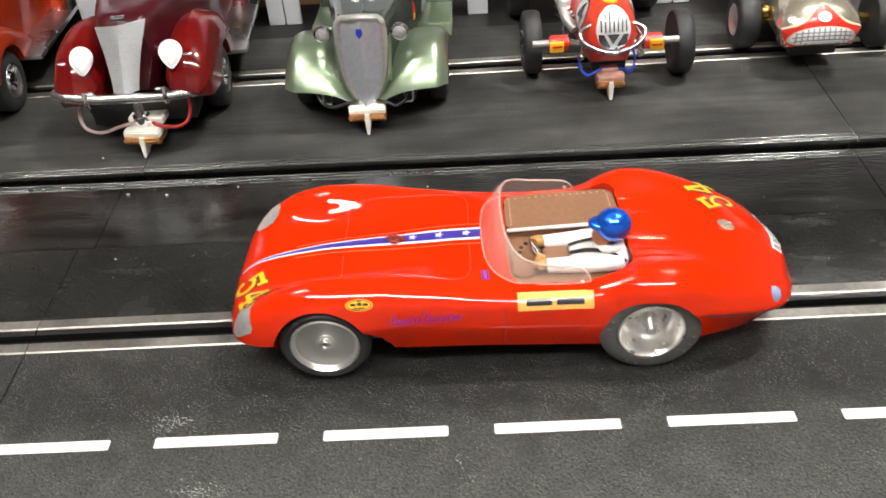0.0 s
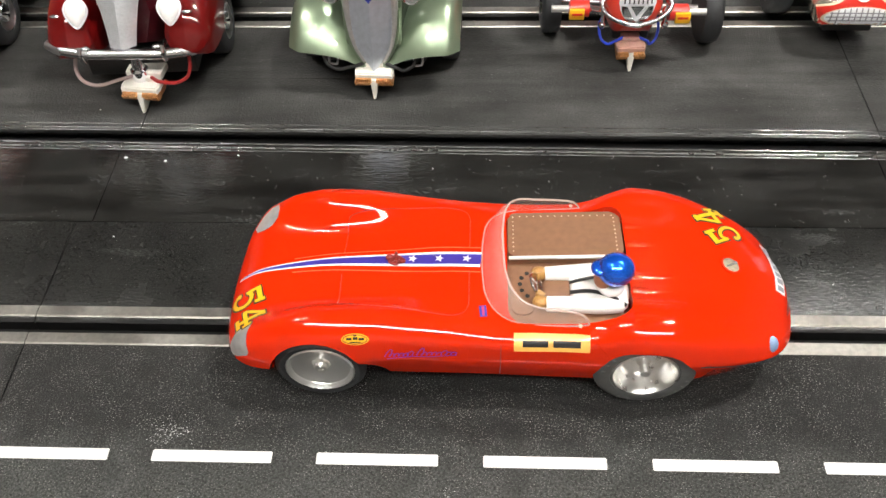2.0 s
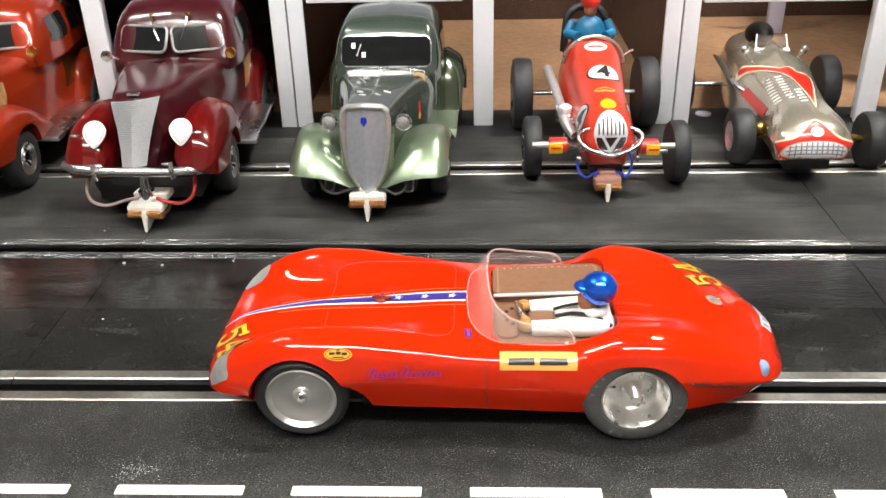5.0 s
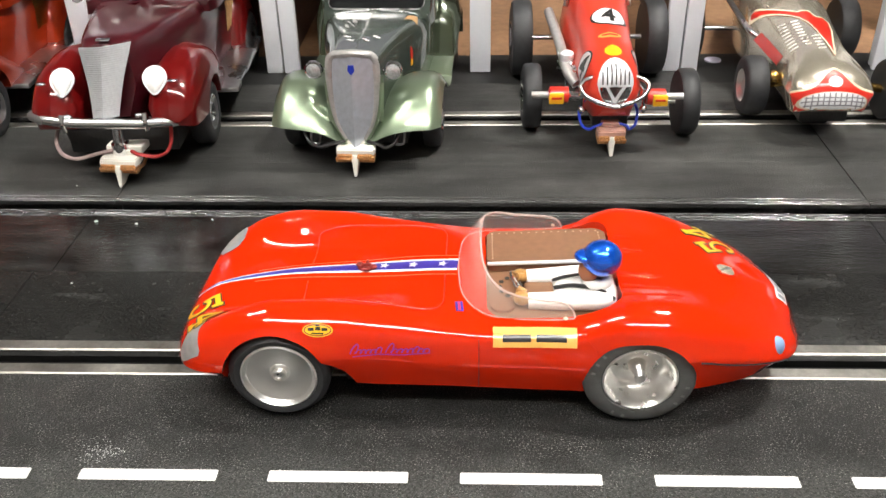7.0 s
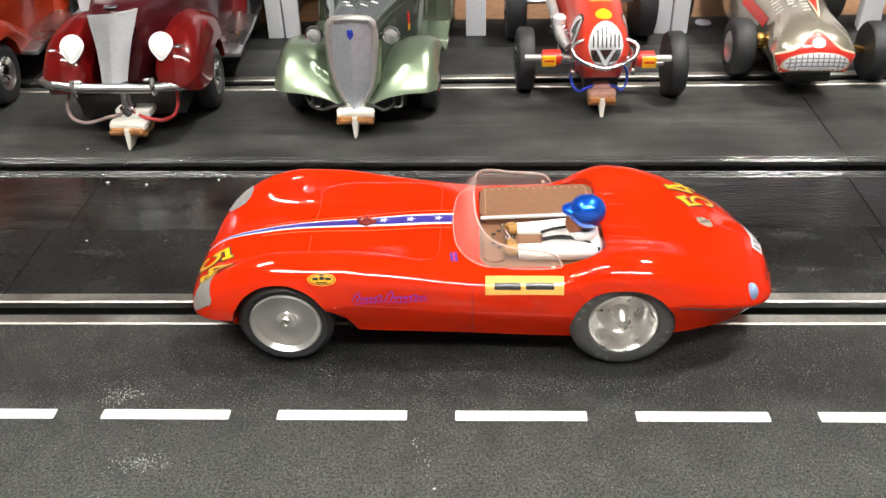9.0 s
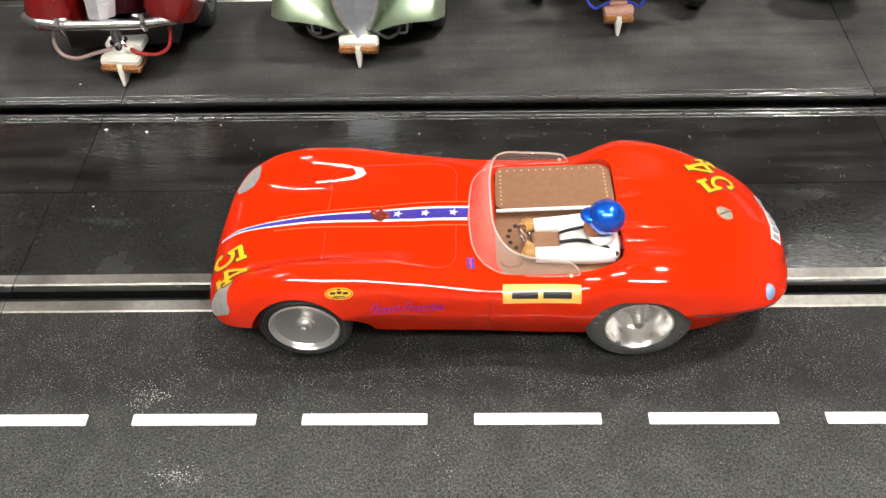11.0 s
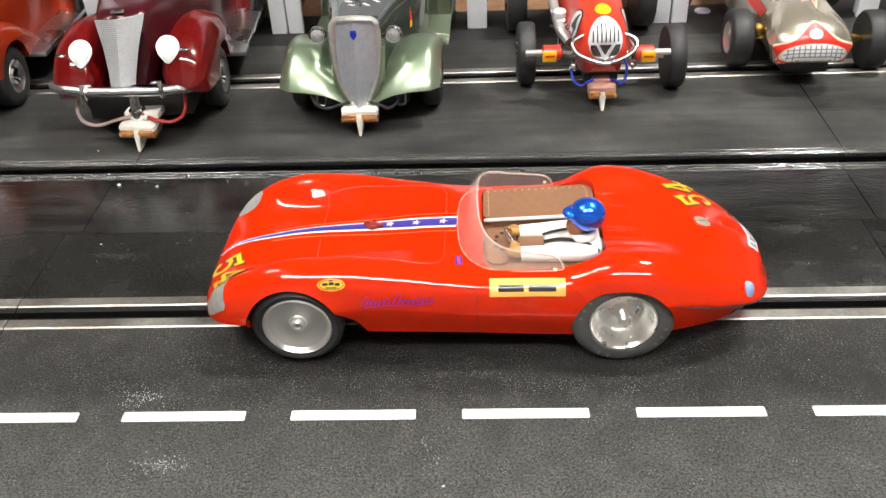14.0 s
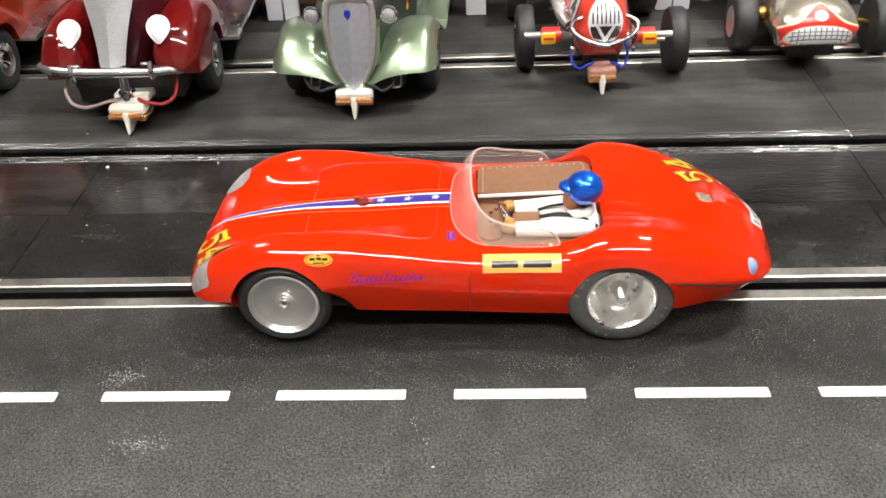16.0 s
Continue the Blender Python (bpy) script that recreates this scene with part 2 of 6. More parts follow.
# ---- mesh helpers ----


def pchip(xs, ys):
    """A smooth curve through the points that does not overshoot."""
    xs, ys = np.array(xs, float), np.array(ys, float)
    h = np.diff(xs)
    d = np.diff(ys) / h
    s = np.zeros_like(ys)
    for i in range(1, len(xs) - 1):
        if d[i - 1] * d[i] > 0:
            a, b = 2 * h[i] + h[i - 1], h[i] + 2 * h[i - 1]
            s[i] = (a + b) / (a / d[i - 1] + b / d[i])
    s[0], s[-1] = d[0], d[-1]

    def f(x):
        i = int(np.clip(np.searchsorted(xs, x) - 1, 0, len(h) - 1))
        t = float(np.clip((x - xs[i]) / h[i], 0, 1))
        return ((1 + 2 * t) * (1 - t) ** 2 * ys[i] + t * (1 - t) ** 2 * h[i] * s[i] + t * t * (3 - 2 * t) * ys[i + 1] + t * t * (t - 1) * h[i] * s[i + 1])
    return f


def keys(*pairs):
    """A curve from pairs in millimetres, read in metres."""
    return (lambda f: lambda x: f(x * 1000) / 1000)(pchip([p[0] for p in pairs], [p[1] for p in pairs]))


def smooth_line(pts, n):
    """n points along a smooth line through pts."""
    p = np.array(pts, float)
    c = np.concatenate([[0], np.cumsum(np.maximum(1e-7, np.linalg.norm(np.diff(p, axis=0), axis=1)))])
    fs = [pchip(c, p[:, k]) for k in range(p.shape[1])]
    return [tuple(f(u) for f in fs) for u in np.linspace(0, c[-1], n)]


def mesh_of(bm, name, materials, angle=40):
    me = bpy.data.meshes.new(name)
    bm.normal_update()
    bm.to_mesh(me)
    bm.free()
    for m in materials if isinstance(materials, (list, tuple)) else [materials]:
        me.materials.append(m)
    me.polygons.foreach_set("use_smooth", [True] * len(me.polygons))
    me.set_sharp_from_angle(angle=radians(angle))
    return me


def part(name, bm, material, parent=None, label="", angle=40):
    ob = new(name, mesh_of(bm, name, material, angle))
    if parent:
        ob.parent = parent
    if label:
        ob["label"] = label
    return ob


def thing(name, m, label, category, group=""):
    ob = new(name)
    ob.empty_display_size = 0.01
    ob.matrix_world = m
    return tagged(ob, label, category, group)


def loft(xs, half):
    """A solid through cross-sections; half(x) lists (y, z) from the top of the middle line out and down to the lower edge."""
    bm = bmesh.new()
    rings = []
    for x in xs:
        h = half(x)
        ring = [bm.verts.new((x, y, z)) for y, z in h] + [bm.verts.new((x, -y, z)) for y, z in reversed(h[1:])]
        rings.append(ring)
    n = len(rings[0])
    for a, b in zip(rings, rings[1:]):
        for i in range(n):
            j = (i + 1) % n
            bm.faces.new((a[i], a[j], b[j], b[i]))
    bm.faces.new(rings[0][::-1])
    bm.faces.new(rings[-1])
    bmesh.ops.recalc_face_normals(bm, faces=bm.faces)
    return bm


def box(x0, x1, y0, y1, z0, z1, bevel=0.0, segments=2):
    bm = bmesh.new()
    bmesh.ops.create_cube(bm, size=1)
    for v in bm.verts:
        v.co = ((x0 + x1) / 2 + v.co.x * (x1 - x0), (y0 + y1) / 2 + v.co.y * (y1 - y0), (z0 + z1) / 2 + v.co.z * (z1 - z0))
    if bevel:
        bmesh.ops.bevel(bm, geom=bm.edges[:], offset=bevel, segments=segments, affect="EDGES", profile=0.5)
    return bm


def turned(profile, n=40, axis="Y", at=(0, 0, 0), caps=(True, True)):
    """A body of revolution from (along, radius) pairs."""
    bm = bmesh.new()
    rings = []
    for a, r in profile:
        ring = []
        for k in range(n):
            c, s = math.cos(2 * math.pi * k / n) * r, math.sin(2 * math.pi * k / n) * r
            co = {"Y": (c, a, s), "Z": (c, s, a), "X": (a, c, s)}[axis]
            ring.append(bm.verts.new(Vector(co) + Vector(at)))
        rings.append(ring)
    for p, q in zip(rings, rings[1:]):
        for k in range(n):
            bm.faces.new((p[k], p[(k + 1) % n], q[(k + 1) % n], q[k]))
    if caps[0]:
        bm.faces.new(rings[0])
    if caps[1]:
        bm.faces.new(rings[-1][::-1])
    bmesh.ops.recalc_face_normals(bm, faces=bm.faces)
    return bm


def ball(r, at=(0, 0, 0), scale=(1, 1, 1), seg=24, rings=14):
    bm = bmesh.new()
    bmesh.ops.create_uvsphere(bm, u_segments=seg, v_segments=rings, radius=r)
    for v in bm.verts:
        v.co = Vector((v.co.x * scale[0], v.co.y * scale[1], v.co.z * scale[2])) + Vector(at)
    return bm


def tube(pts, r, n=8, steps=0, taper=None):
    """A round bar along pts, smoothed when steps is given."""
    if steps:
        pts = smooth_line(pts, steps)
    pts = [Vector(p) for p in pts]
    bm = bmesh.new()
    rings = []
    up = Vector((0.13, 0.21, 0.97))
    for i, p in enumerate(pts):
        d = (pts[min(i + 1, len(pts) - 1)] - pts[max(i - 1, 0)]).normalized()
        a = d.cross(up)
        a = (a if a.length > 0.1 else d.cross(Vector((1, 0, 0)))).normalized()
        b = d.cross(a)
        rr = r if taper is None else r * taper(i / (len(pts) - 1))
        rings.append([bm.verts.new(p + rr * (math.cos(2 * math.pi * k / n) * a + math.sin(2 * math.pi * k / n) * b)) for k in range(n)])
    for p, q in zip(rings, rings[1:]):
        for k in range(n):
            bm.faces.new((p[k], p[(k + 1) % n], q[(k + 1) % n], q[k]))
    bm.faces.new(rings[0])
    bm.faces.new(rings[-1][::-1])
    bmesh.ops.recalc_face_normals(bm, faces=bm.faces)
    return bm


def join(*bms):
    out = bmesh.new()
    for b in bms:
        me = bpy.data.meshes.new("joined")
        b.to_mesh(me)
        b.free()
        out.from_mesh(me)
        bpy.data.meshes.remove(me)
    return out


def moved(bm, m):
    bm.transform(m)
    return bm


def prism(outline, z0, z1):
    """An upright block over an outline of (x, y)."""
    bm = bmesh.new()
    lo = [bm.verts.new((x, y, z0)) for x, y in outline]
    hi = [bm.verts.new((x, y, z1)) for x, y in outline]
    n = len(lo)
    for i in range(n):
        bm.faces.new((lo[i], lo[(i + 1) % n], hi[(i + 1) % n], hi[i]))
    bm.faces.new(lo[::-1])
    bm.faces.new(hi)
    bmesh.ops.recalc_face_normals(bm, faces=bm.faces)
    return bm


def cut(bm, *cutters):
    """bm with the cutters taken away."""
    base = new("cut_base", bpy.data.meshes.new("cut_base"))
    bm.to_mesh(base.data)
    bm.free()
    tools = []
    for c in cutters:
        t = new("cut_tool", bpy.data.meshes.new("cut_tool"))
        c.to_mesh(t.data)
        c.free()
        mod = base.modifiers.new("cut", "BOOLEAN")
        mod.operation, mod.object, mod.solver = "DIFFERENCE", t, "EXACT"
        tools.append(t)
    dg = bpy.context.evaluated_depsgraph_get()
    dg.update()
    me = bpy.data.meshes.new_from_object(base.evaluated_get(dg))
    out = bmesh.new()
    out.from_mesh(me)
    bpy.data.meshes.remove(me)
    for o in (*tools, base):
        data = o.data
        bpy.data.objects.remove(o)
        bpy.data.meshes.remove(data)
    return out


def tree_of(bm):
    return BVHTree.FromBMesh(bm)


def fine(bm, longest):
    """Split the edges of a flat shape until none is longer than that."""
    for _ in range(6):
        bmesh.ops.triangulate(bm, faces=bm.faces[:])
        long = [e for e in bm.edges if e.calc_length() > longest]
        if not long:
            break
        bmesh.ops.subdivide_edges(bm, edges=long, cuts=1)
    return bm


def laid(bm, origin, right, up, tree, lift=0.00012, longest=0.0012, depth=0.05):
    """A flat shape in (x, y), laid onto a curved surface along the normal of right and up."""
    fine(bm, longest)
    o, r, u = Vector(origin), Vector(right).normalized(), Vector(up).normalized()
    n = r.cross(u).normalized()
    gone = []
    for v in bm.verts:
        p = o + r * v.co.x + u * v.co.y
        hit, normal, _, _ = tree.ray_cast(p + n * depth, -n)
        if hit is None:
            gone.append(v)
        else:
            v.co = hit + n * lift
    if gone:
        bmesh.ops.delete(bm, geom=gone, context="VERTS")
    return bm


def flat(outline):
    bm = bmesh.new()
    bm.faces.new([bm.verts.new((x, y, 0)) for x, y in outline])
    bm.normal_update()
    if bm.faces[:][0].normal.z < 0:
        bmesh.ops.reverse_faces(bm, faces=bm.faces[:])
    return bm


def rect(x0, x1, y0, y1):
    return flat([(x0, y0), (x1, y0), (x1, y1), (x0, y1)])


def oval(rx, ry, cx=0.0, cy=0.0, n=28):
    return flat([(cx + rx * math.cos(2 * math.pi * k / n), cy + ry * math.sin(2 * math.pi * k / n)) for k in range(n)])


def star(r, cx=0.0, cy=0.0, turn=0.0):
    return flat([(cx + (r if k % 2 == 0 else r * 0.42) * math.sin(math.pi * k / 5 + turn), cy + (r if k % 2 == 0 else r * 0.42) * math.cos(math.pi * k / 5 + turn))
                 for k in range(10)])


def ribbon(line, half):
    """A flat band along a line of (x, y), half(u) wide to each side."""
    bm = bmesh.new()
    rows = []
    for i, (x, y) in enumerate(line):
        a, b = line[max(i - 1, 0)], line[min(i + 1, len(line) - 1)]
        d = Vector((b[0] - a[0], b[1] - a[1])).normalized()
        h = half(i / (len(line) - 1))
        rows.append((bm.verts.new((x + d.y * h, y - d.x * h, 0)), bm.verts.new((x - d.y * h, y + d.x * h, 0))))
    for (a, b), (c, d) in zip(rows, rows[1:]):
        bm.faces.new((a, c, d, b))
    return bm


def letters(text, size, offset=0.0):
    """Flat lettering in Blender's own font, centred."""
    cu = bpy.data.curves.new("letters", "FONT")
    cu.body, cu.size, cu.offset, cu.align_x, cu.align_y, cu.resolution_u = text, size, offset, "CENTER", "CENTER", 3
    ob = new("letters", cu)
    dg = bpy.context.evaluated_depsgraph_get()
    dg.update()
    me = bpy.data.meshes.new_from_object(ob.evaluated_get(dg))
    bm = bmesh.new()
    bm.from_mesh(me)
    bpy.data.objects.remove(ob)
    bpy.data.curves.remove(cu)
    bpy.data.meshes.remove(me)
    return bm


def side_section(top, crest, crest_z, wide, wide_z, low_y, low_z, valley=None, n=9, full=(0.66, 0.66), crease_z=None):
    """The half cross-section of a body: middle, valley, crest, shoulder, widest line, crease if any, lower edge."""
    pts = [(0, top)]
    if valley is not None:
        pts.append((crest * 0.52, valley))
    pts += [(crest, crest_z), (crest + full[0] * (wide - crest), wide_z + full[1] * (crest_z - wide_z)), (wide, wide_z)]
    if crease_z is not None:
        cy, cz = wide - 0.012 * (wide - low_y), min(crease_z, wide_z - 0.0004)
        under = [(cy + (low_y - cy) * k / 3, cz + (low_z - cz) * k / 3) for k in (1, 2, 3)]
        return smooth_line(pts, n * 3) + [((wide + cy) / 2, (wide_z + cz) / 2), (cy, cz)] + under
    return smooth_line(pts, n * 3) + [(wide - (wide - low_y) * k / 3, wide_z - (wide_z - low_z) * k / 3) for k in (1, 2, 3)]

def rounded(x0, x1, y0, y1, r, n=6):
    pts = []
    for cx, cy, a in ((x1 - r, y1 - r, 0), (x0 + r, y1 - r, 90), (x0 + r, y0 + r, 180), (x1 - r, y0 + r, 270)):
        pts += [(cx + r * math.cos(radians(a + 90 * k / n)), cy + r * math.sin(radians(a + 90 * k / n))) for k in range(n + 1)]
    return pts

# ---- room ----


def structure(name, bm, material, label, category, angle=40):
    return tagged(part(name, bm, material, None, label, angle), "", category, "", "structure")


# unseen room; wall and ceiling tones are set to shape bounce and reflections
structure("floor", box(-2.6, 2.6, -2.4, 4.0, -0.90, -0.82), M_FLOOR, "brown floor of the hobby room", "floor")
structure("ceiling", box(-2.6, 2.6, -2.4, 4.0, 1.60, 1.66), M_CEILING, "plain boarded room ceiling", "ceiling")
structure("wall_south", box(-2.6, 2.6, -2.46, -2.4, -0.9, 1.66), M_WALL, "plain pale plaster wall", "wall")
structure("wall_north", box(-2.6, 2.6, 4.0, 4.06, -0.9, 1.66), M_SHELF, "plain panelled wall behind the table", "wall")
structure("wall_west", box(-2.66, -2.6, -2.46, 4.06, -0.9, 1.66), M_SIDEWALL, "plain pale plaster wall", "wall")
structure("wall_east", box(2.6, 2.66, -2.46, 4.06, -0.9, 1.66), M_SIDEWALL, "plain pale plaster wall", "wall")


def ceiling_light(x, y, length, tubes, power):
    lit = glow("lamp_glow", (1.0, 0.965, 0.90), power)
    t = thing("ceiling_light", pose(x, y, 1.60), "unseen white batten light for the hobby room ceiling", "lamp", "ceiling tubes")
    part("housing", box(-length / 2 - 0.03, length / 2 + 0.03, -0.08, 0.08, -0.045, 0.0, 0.004), M_POST, t)
    if not tubes:
        part("diffuser", box(-length / 2, length / 2, -0.07, 0.07, -0.060, -0.0455, 0.004), lit, t, "glowing opal diffuser")
    for k in range(tubes):
        part("tube", turned([(-length / 2, 0.013), (length / 2, 0.013)], 16, "X", (0, (k - (tubes - 1) / 2) * 0.05, -0.062)), lit, t, "glowing fluorescent tube")
    for s in (-1, 1) if tubes else ():
        part("tube_holder", box(s * (length / 2 + 0.01) - 0.012, s * (length / 2 + 0.01) + 0.012, -0.07, 0.07, -0.08, -0.045, 0.003), M_POST, t)


for light in LIGHTS:
    ceiling_light(*light)

# ---- table and track ----
table = thing("table", pose(0, 0, 0), "wooden table board carrying the slot car track", "table")
part("tabletop", box(-1.3, 1.3, -0.6, 1.1, -0.036, -0.0128, 0.003), M_PLY, table, "light plywood board")
for lx in (-1.2, 1.2):
    for ly in (-0.5, 1.0):
        part("leg", box(lx - 0.03, lx + 0.03, ly - 0.03, ly + 0.03, -0.82, -0.036, 0.003), M_DARKWOOD, table)

SLOT, FAR_SLOT = 0.0550, 0.2625
NEAR_JOINT, FAR_JOINT = -0.1190, -0.1065
STEP = 0.345


def extruded(profile, x0, x1):
    """A strip of one cross-section (y, z), closed, from x0 to x1."""
    bm = bmesh.new()
    a = [bm.verts.new((x0, y, z)) for y, z in profile]
    b = [bm.verts.new((x1, y, z)) for y, z in profile]
    n = len(a)
    for i in range(n):
        bm.faces.new((a[i], a[(i + 1) % n], b[(i + 1) % n], b[i]))
    bm.faces.new(a[::-1])
    bm.faces.new(b)
    bmesh.ops.recalc_face_normals(bm, faces=bm.faces)
    return bm


def swept(profile, x0, x1, n=6):
    """A closed strip whose cross-section, profile(x), shifts a little along its length."""
    bm = bmesh.new()
    rings = [[bm.verts.new((x, y, z)) for y, z in profile(x)] for x in np.linspace(x0, x1, n)]
    m = len(rings[0])
    for a, b in zip(rings, rings[1:]):
        for i in range(m):
            bm.faces.new((a[i], a[(i + 1) % m], b[(i + 1) % m], b[i]))
    bm.faces.new(rings[0][::-1])
    bm.faces.new(rings[-1])
    bmesh.ops.recalc_face_normals(bm, faces=bm.faces)
    return bm


def lane_profile(y0, y1, slots):
    """The track's cross-section: flat, with a slot and two rail beds for each lane."""
    pts = [(y0, -0.010), (y0, 0.0)]
    for s in slots:
        pts += [(s - 0.0030, 0.0), (s - 0.0018, -0.0005), (s - 0.0016, -0.007), (s + 0.0016, -0.007), (s + 0.0018, -0.0005), (s + 0.0030, 0.0)]
    return pts + [(y1, 0.0), (y1, -0.010)]


def rail_profile(y, w):
    h = 0.0006
    return [(y - w, 0.0001), (y - w + 0.00055, h), (y + w - 0.0003, h * 0.92), (y + w, 0.0001)]


GAP = 0.00022
track = tagged(new("track"), "black two-lane plastic slot car track with steel rails", "race track", "", "structure")
far_track = tagged(new("far_track"), "black plastic slot car track in front of the garages", "race track", "", "structure")


def sections(parent, joint, y0, y1, slots, dash_y, skins):
    for k in (-3, -2, -1, 0, 1, 2):
        x0, x1 = joint + k * STEP + GAP, joint + (k + 1) * STEP - GAP
        sec = extruded(lane_profile(y0, y1, slots), x0, x1)
        for f in sec.faces:
            c = f.calc_center_median()
            if c.z < -0.0002 or min(abs(c.y - v) for v in slots) < 0.0032:
                f.material_index = 2
            elif c.y > max(slots) + 0.003:
                f.material_index = 1
        part("track_section", sec, skins, parent, "", 30)
        for s in slots:
            for mid, w in ((-0.0062, 0.0027), (0.0069, 0.0027)):
                part("rail", extruded(rail_profile(s + mid, w), x0, x1), M_RAIL, parent, "bright steel conductor rail", 20)
        if dash_y is None:
            continue
        for i in range(6):
            a = -0.0575 * 2 + (k * 6 + i) * 0.0575
            if x1 - 0.345 - 0.02 < a and a < x1:
                part("dash", prism(rounded(a, a + 0.0420, dash_y - 0.0022, dash_y + 0.0022, 0.0005, 3), 0.00002, 0.00012), M_LINE, parent, "white painted centre dash")


sections(track, NEAR_JOINT, -0.107, 0.1105, (-SLOT, SLOT), 0.0, [M_TRACK, M_SMOOTH, M_SLOT])
sections(far_track, FAR_JOINT, 0.2100, 0.3145, (FAR_SLOT,), None, [M_FARSHOULDER, M_FARSHOULDER, M_SLOT])


def near_lip(x):
    return 0.1611 - 0.0120 * x


def far_lip(x):
    return 0.1690 - 0.0100 * x


def shoulder(parent, joint, y0, y1, beads, material, foot, top):
    """Edge strips from y0(x) to y1(x), their feet set back under the lips, with small beads (line, radius) moulded along the lip."""
    for k in (-3, -2, -1, 0, 1, 2):
        x0, x1 = joint + k * STEP + GAP, joint + (k + 1) * STEP - GAP
        part("shoulder_strip", swept(lambda x: [(y0(x) + foot[0], -0.010), (y0(x) + foot[0], -0.0018), (y0(x), -0.0018), (y0(x), top), (y1(x), top), (y1(x), -0.0018), (y1(x) - foot[1], -0.0018), (y1(x) - foot[1], -0.010)], x0, x1), material, parent, "black plastic edge strip", 20)
        for b, r in beads:
            part("edge_bead", swept(lambda x: [(b(x) - r * math.cos(a), -0.0003 + r * 0.8 * math.sin(a)) for a in np.linspace(0, math.pi, 9)], x0, x1), M_BEAD, parent, "glossy black edge bead", 60)


near_edge = tagged(new("track_edge"), "glossy black plastic shoulder beside the track", "track edge", "", "structure")
far_edge = tagged(new("far_track_edge"), "black plastic shoulder along the far track", "track edge", "", "structure")
shoulder(near_edge, -0.1120, lambda x: 0.1111, near_lip, [(lambda x: near_lip(x) - 0.0006, 0.0005), (lambda x: near_lip(x) - 0.0031, 0.0008), (lambda x: near_lip(x) - 0.0052, 0.0004)], M_SHOULDER, (0.0, 0.007), -0.0003)
shoulder(far_edge, -0.1065, far_lip, lambda x: 0.20995, [(lambda x: far_lip(x) + 0.0006, 0.0005), (lambda x: far_lip(x) + 0.0024, 0.0006), (lambda x: far_lip(x) + 0.0052, 0.0005)], M_FARSHOULDER, (0.007, 0.0), -0.00002)
# black strip laid on the tabletop so the groove looks shaded
structure("groove_shade_strip", box(-1.1, 1.1, 0.1470, 0.1830, -0.0128, -0.0102), M_BLACK, "black strip added as shade in the groove between the tracks", "track bed")
structure("apron", extruded([(0.3150, -0.010), (0.3150, -0.0008), (0.3158, -0.0003), (0.3640, -0.0003), (0.3640, -0.010)], -1.1, 1.1), M_BLACK,
          "black plastic apron in front of the garages", "apron")
structure("garage_floor", box(-1.1, 1.1, 0.3645, 0.80, -0.0098, -0.0006), M_PLY, "bare plywood garage floor", "floor")

# ---- garages ----
garage = thing("garage_row", pose(0, 0, 0), "white model pit garages with open fronts behind the cars", "model building")
BAY = 0.1210
BACK_POST = (0.3130, 0.5520)


def garage_post(x, w):
    bm = join(box(x - w / 2, x + w / 2, 0.3330, 0.3365, 0.0, 0.112, 0.0005), box(x - w / 2 + 0.0015, x - w / 2 + 0.0030, 0.3365, 0.3440, 0.0, 0.112, 0.0003),
              box(x + w / 2 - 0.0030, x + w / 2 - 0.0015, 0.3365, 0.3440, 0.0, 0.112, 0.0003))
    part("post", bm, M_POST, garage)


for k in range(-3, 5):
    x = -0.0570 + k * BAY
    if k % 2 == 0:
        garage_post(x - 0.0054, 0.0098)
        garage_post(x + 0.0054, 0.0098)
    else:
        garage_post(x, 0.0125)
    low = {-3: 0.0850, -2: 0.0850, -1: 0.0850, 0: 0.0795, 1: 0.0800}.get(k, 0.0765)
    part("lintel", box(x + 0.0125, x + BAY - 0.0125, 0.3345, 0.3420, low, low + 0.003, 0.0006), M_POST, garage)
    part("fascia", box(x + 0.0110, x + BAY - 0.0110, 0.3380, 0.3430, low + 0.0032, 0.112, 0.0008), M_FASCIA, garage, "lilac grey fascia board")
# boards added out of view to keep light off the bay floors
part("shade_roof", box(-0.50, 0.0640, 0.3440, 0.616, 0.1125, 0.1145, 0.0006), M_DARKWOOD, garage, "unseen dark brown board added to shade the left bays")
part("shade_roof", prism([(0.334, 0.616), (0.340, 0.460), (0.356, 0.405), (0.385, 0.370), (0.600, 0.365), (0.600, 0.616)], 0.1125, 0.1145), M_DARKWOOD, garage, "unseen dark brown board shaped to shade the back of a bay")
part("back_post", box(BACK_POST[0] - 0.0065, BACK_POST[0] + 0.0065, BACK_POST[1], BACK_POST[1] + 0.006, -0.0004, 0.112, 0.0006), M_FASCIA, garage, "lilac grey support post")
for k in range(-3, 5):
    x = -0.0570 + k * BAY
    if k % 2 == 0:
        part("divider", box(x - 0.0015, x + 0.0015, 0.345, 0.61, -0.0004, 0.1045, 0.0004), M_DARKWOOD, garage, "dark brown dividing board")
part("back_board", box(-0.50, 0.62, 0.612, 0.616, -0.0004, 0.1045, 0.0004), M_DARKWOOD, garage)

# crumbs of white dirt on the shoulder
for x, y, r in ((-0.1080, 0.1510, 0.0011), (-0.0890, 0.1490, 0.0009), (-0.0560, 0.1530, 0.0006), (0.0340, 0.1450, 0.0005), (-0.1000, 0.1020, 0.0006), (0.0520, -0.0300, 0.0007), (-0.1300, 0.1850, 0.0007)):
    c = part("crumb", ball(r * 0.62, (x, y, r * 0.2), (1.3, 0.8, 0.6), 7, 5), M_LINE)
    tagged(c, "tiny white crumb of dirt lying on the track", "dirt", "crumbs")

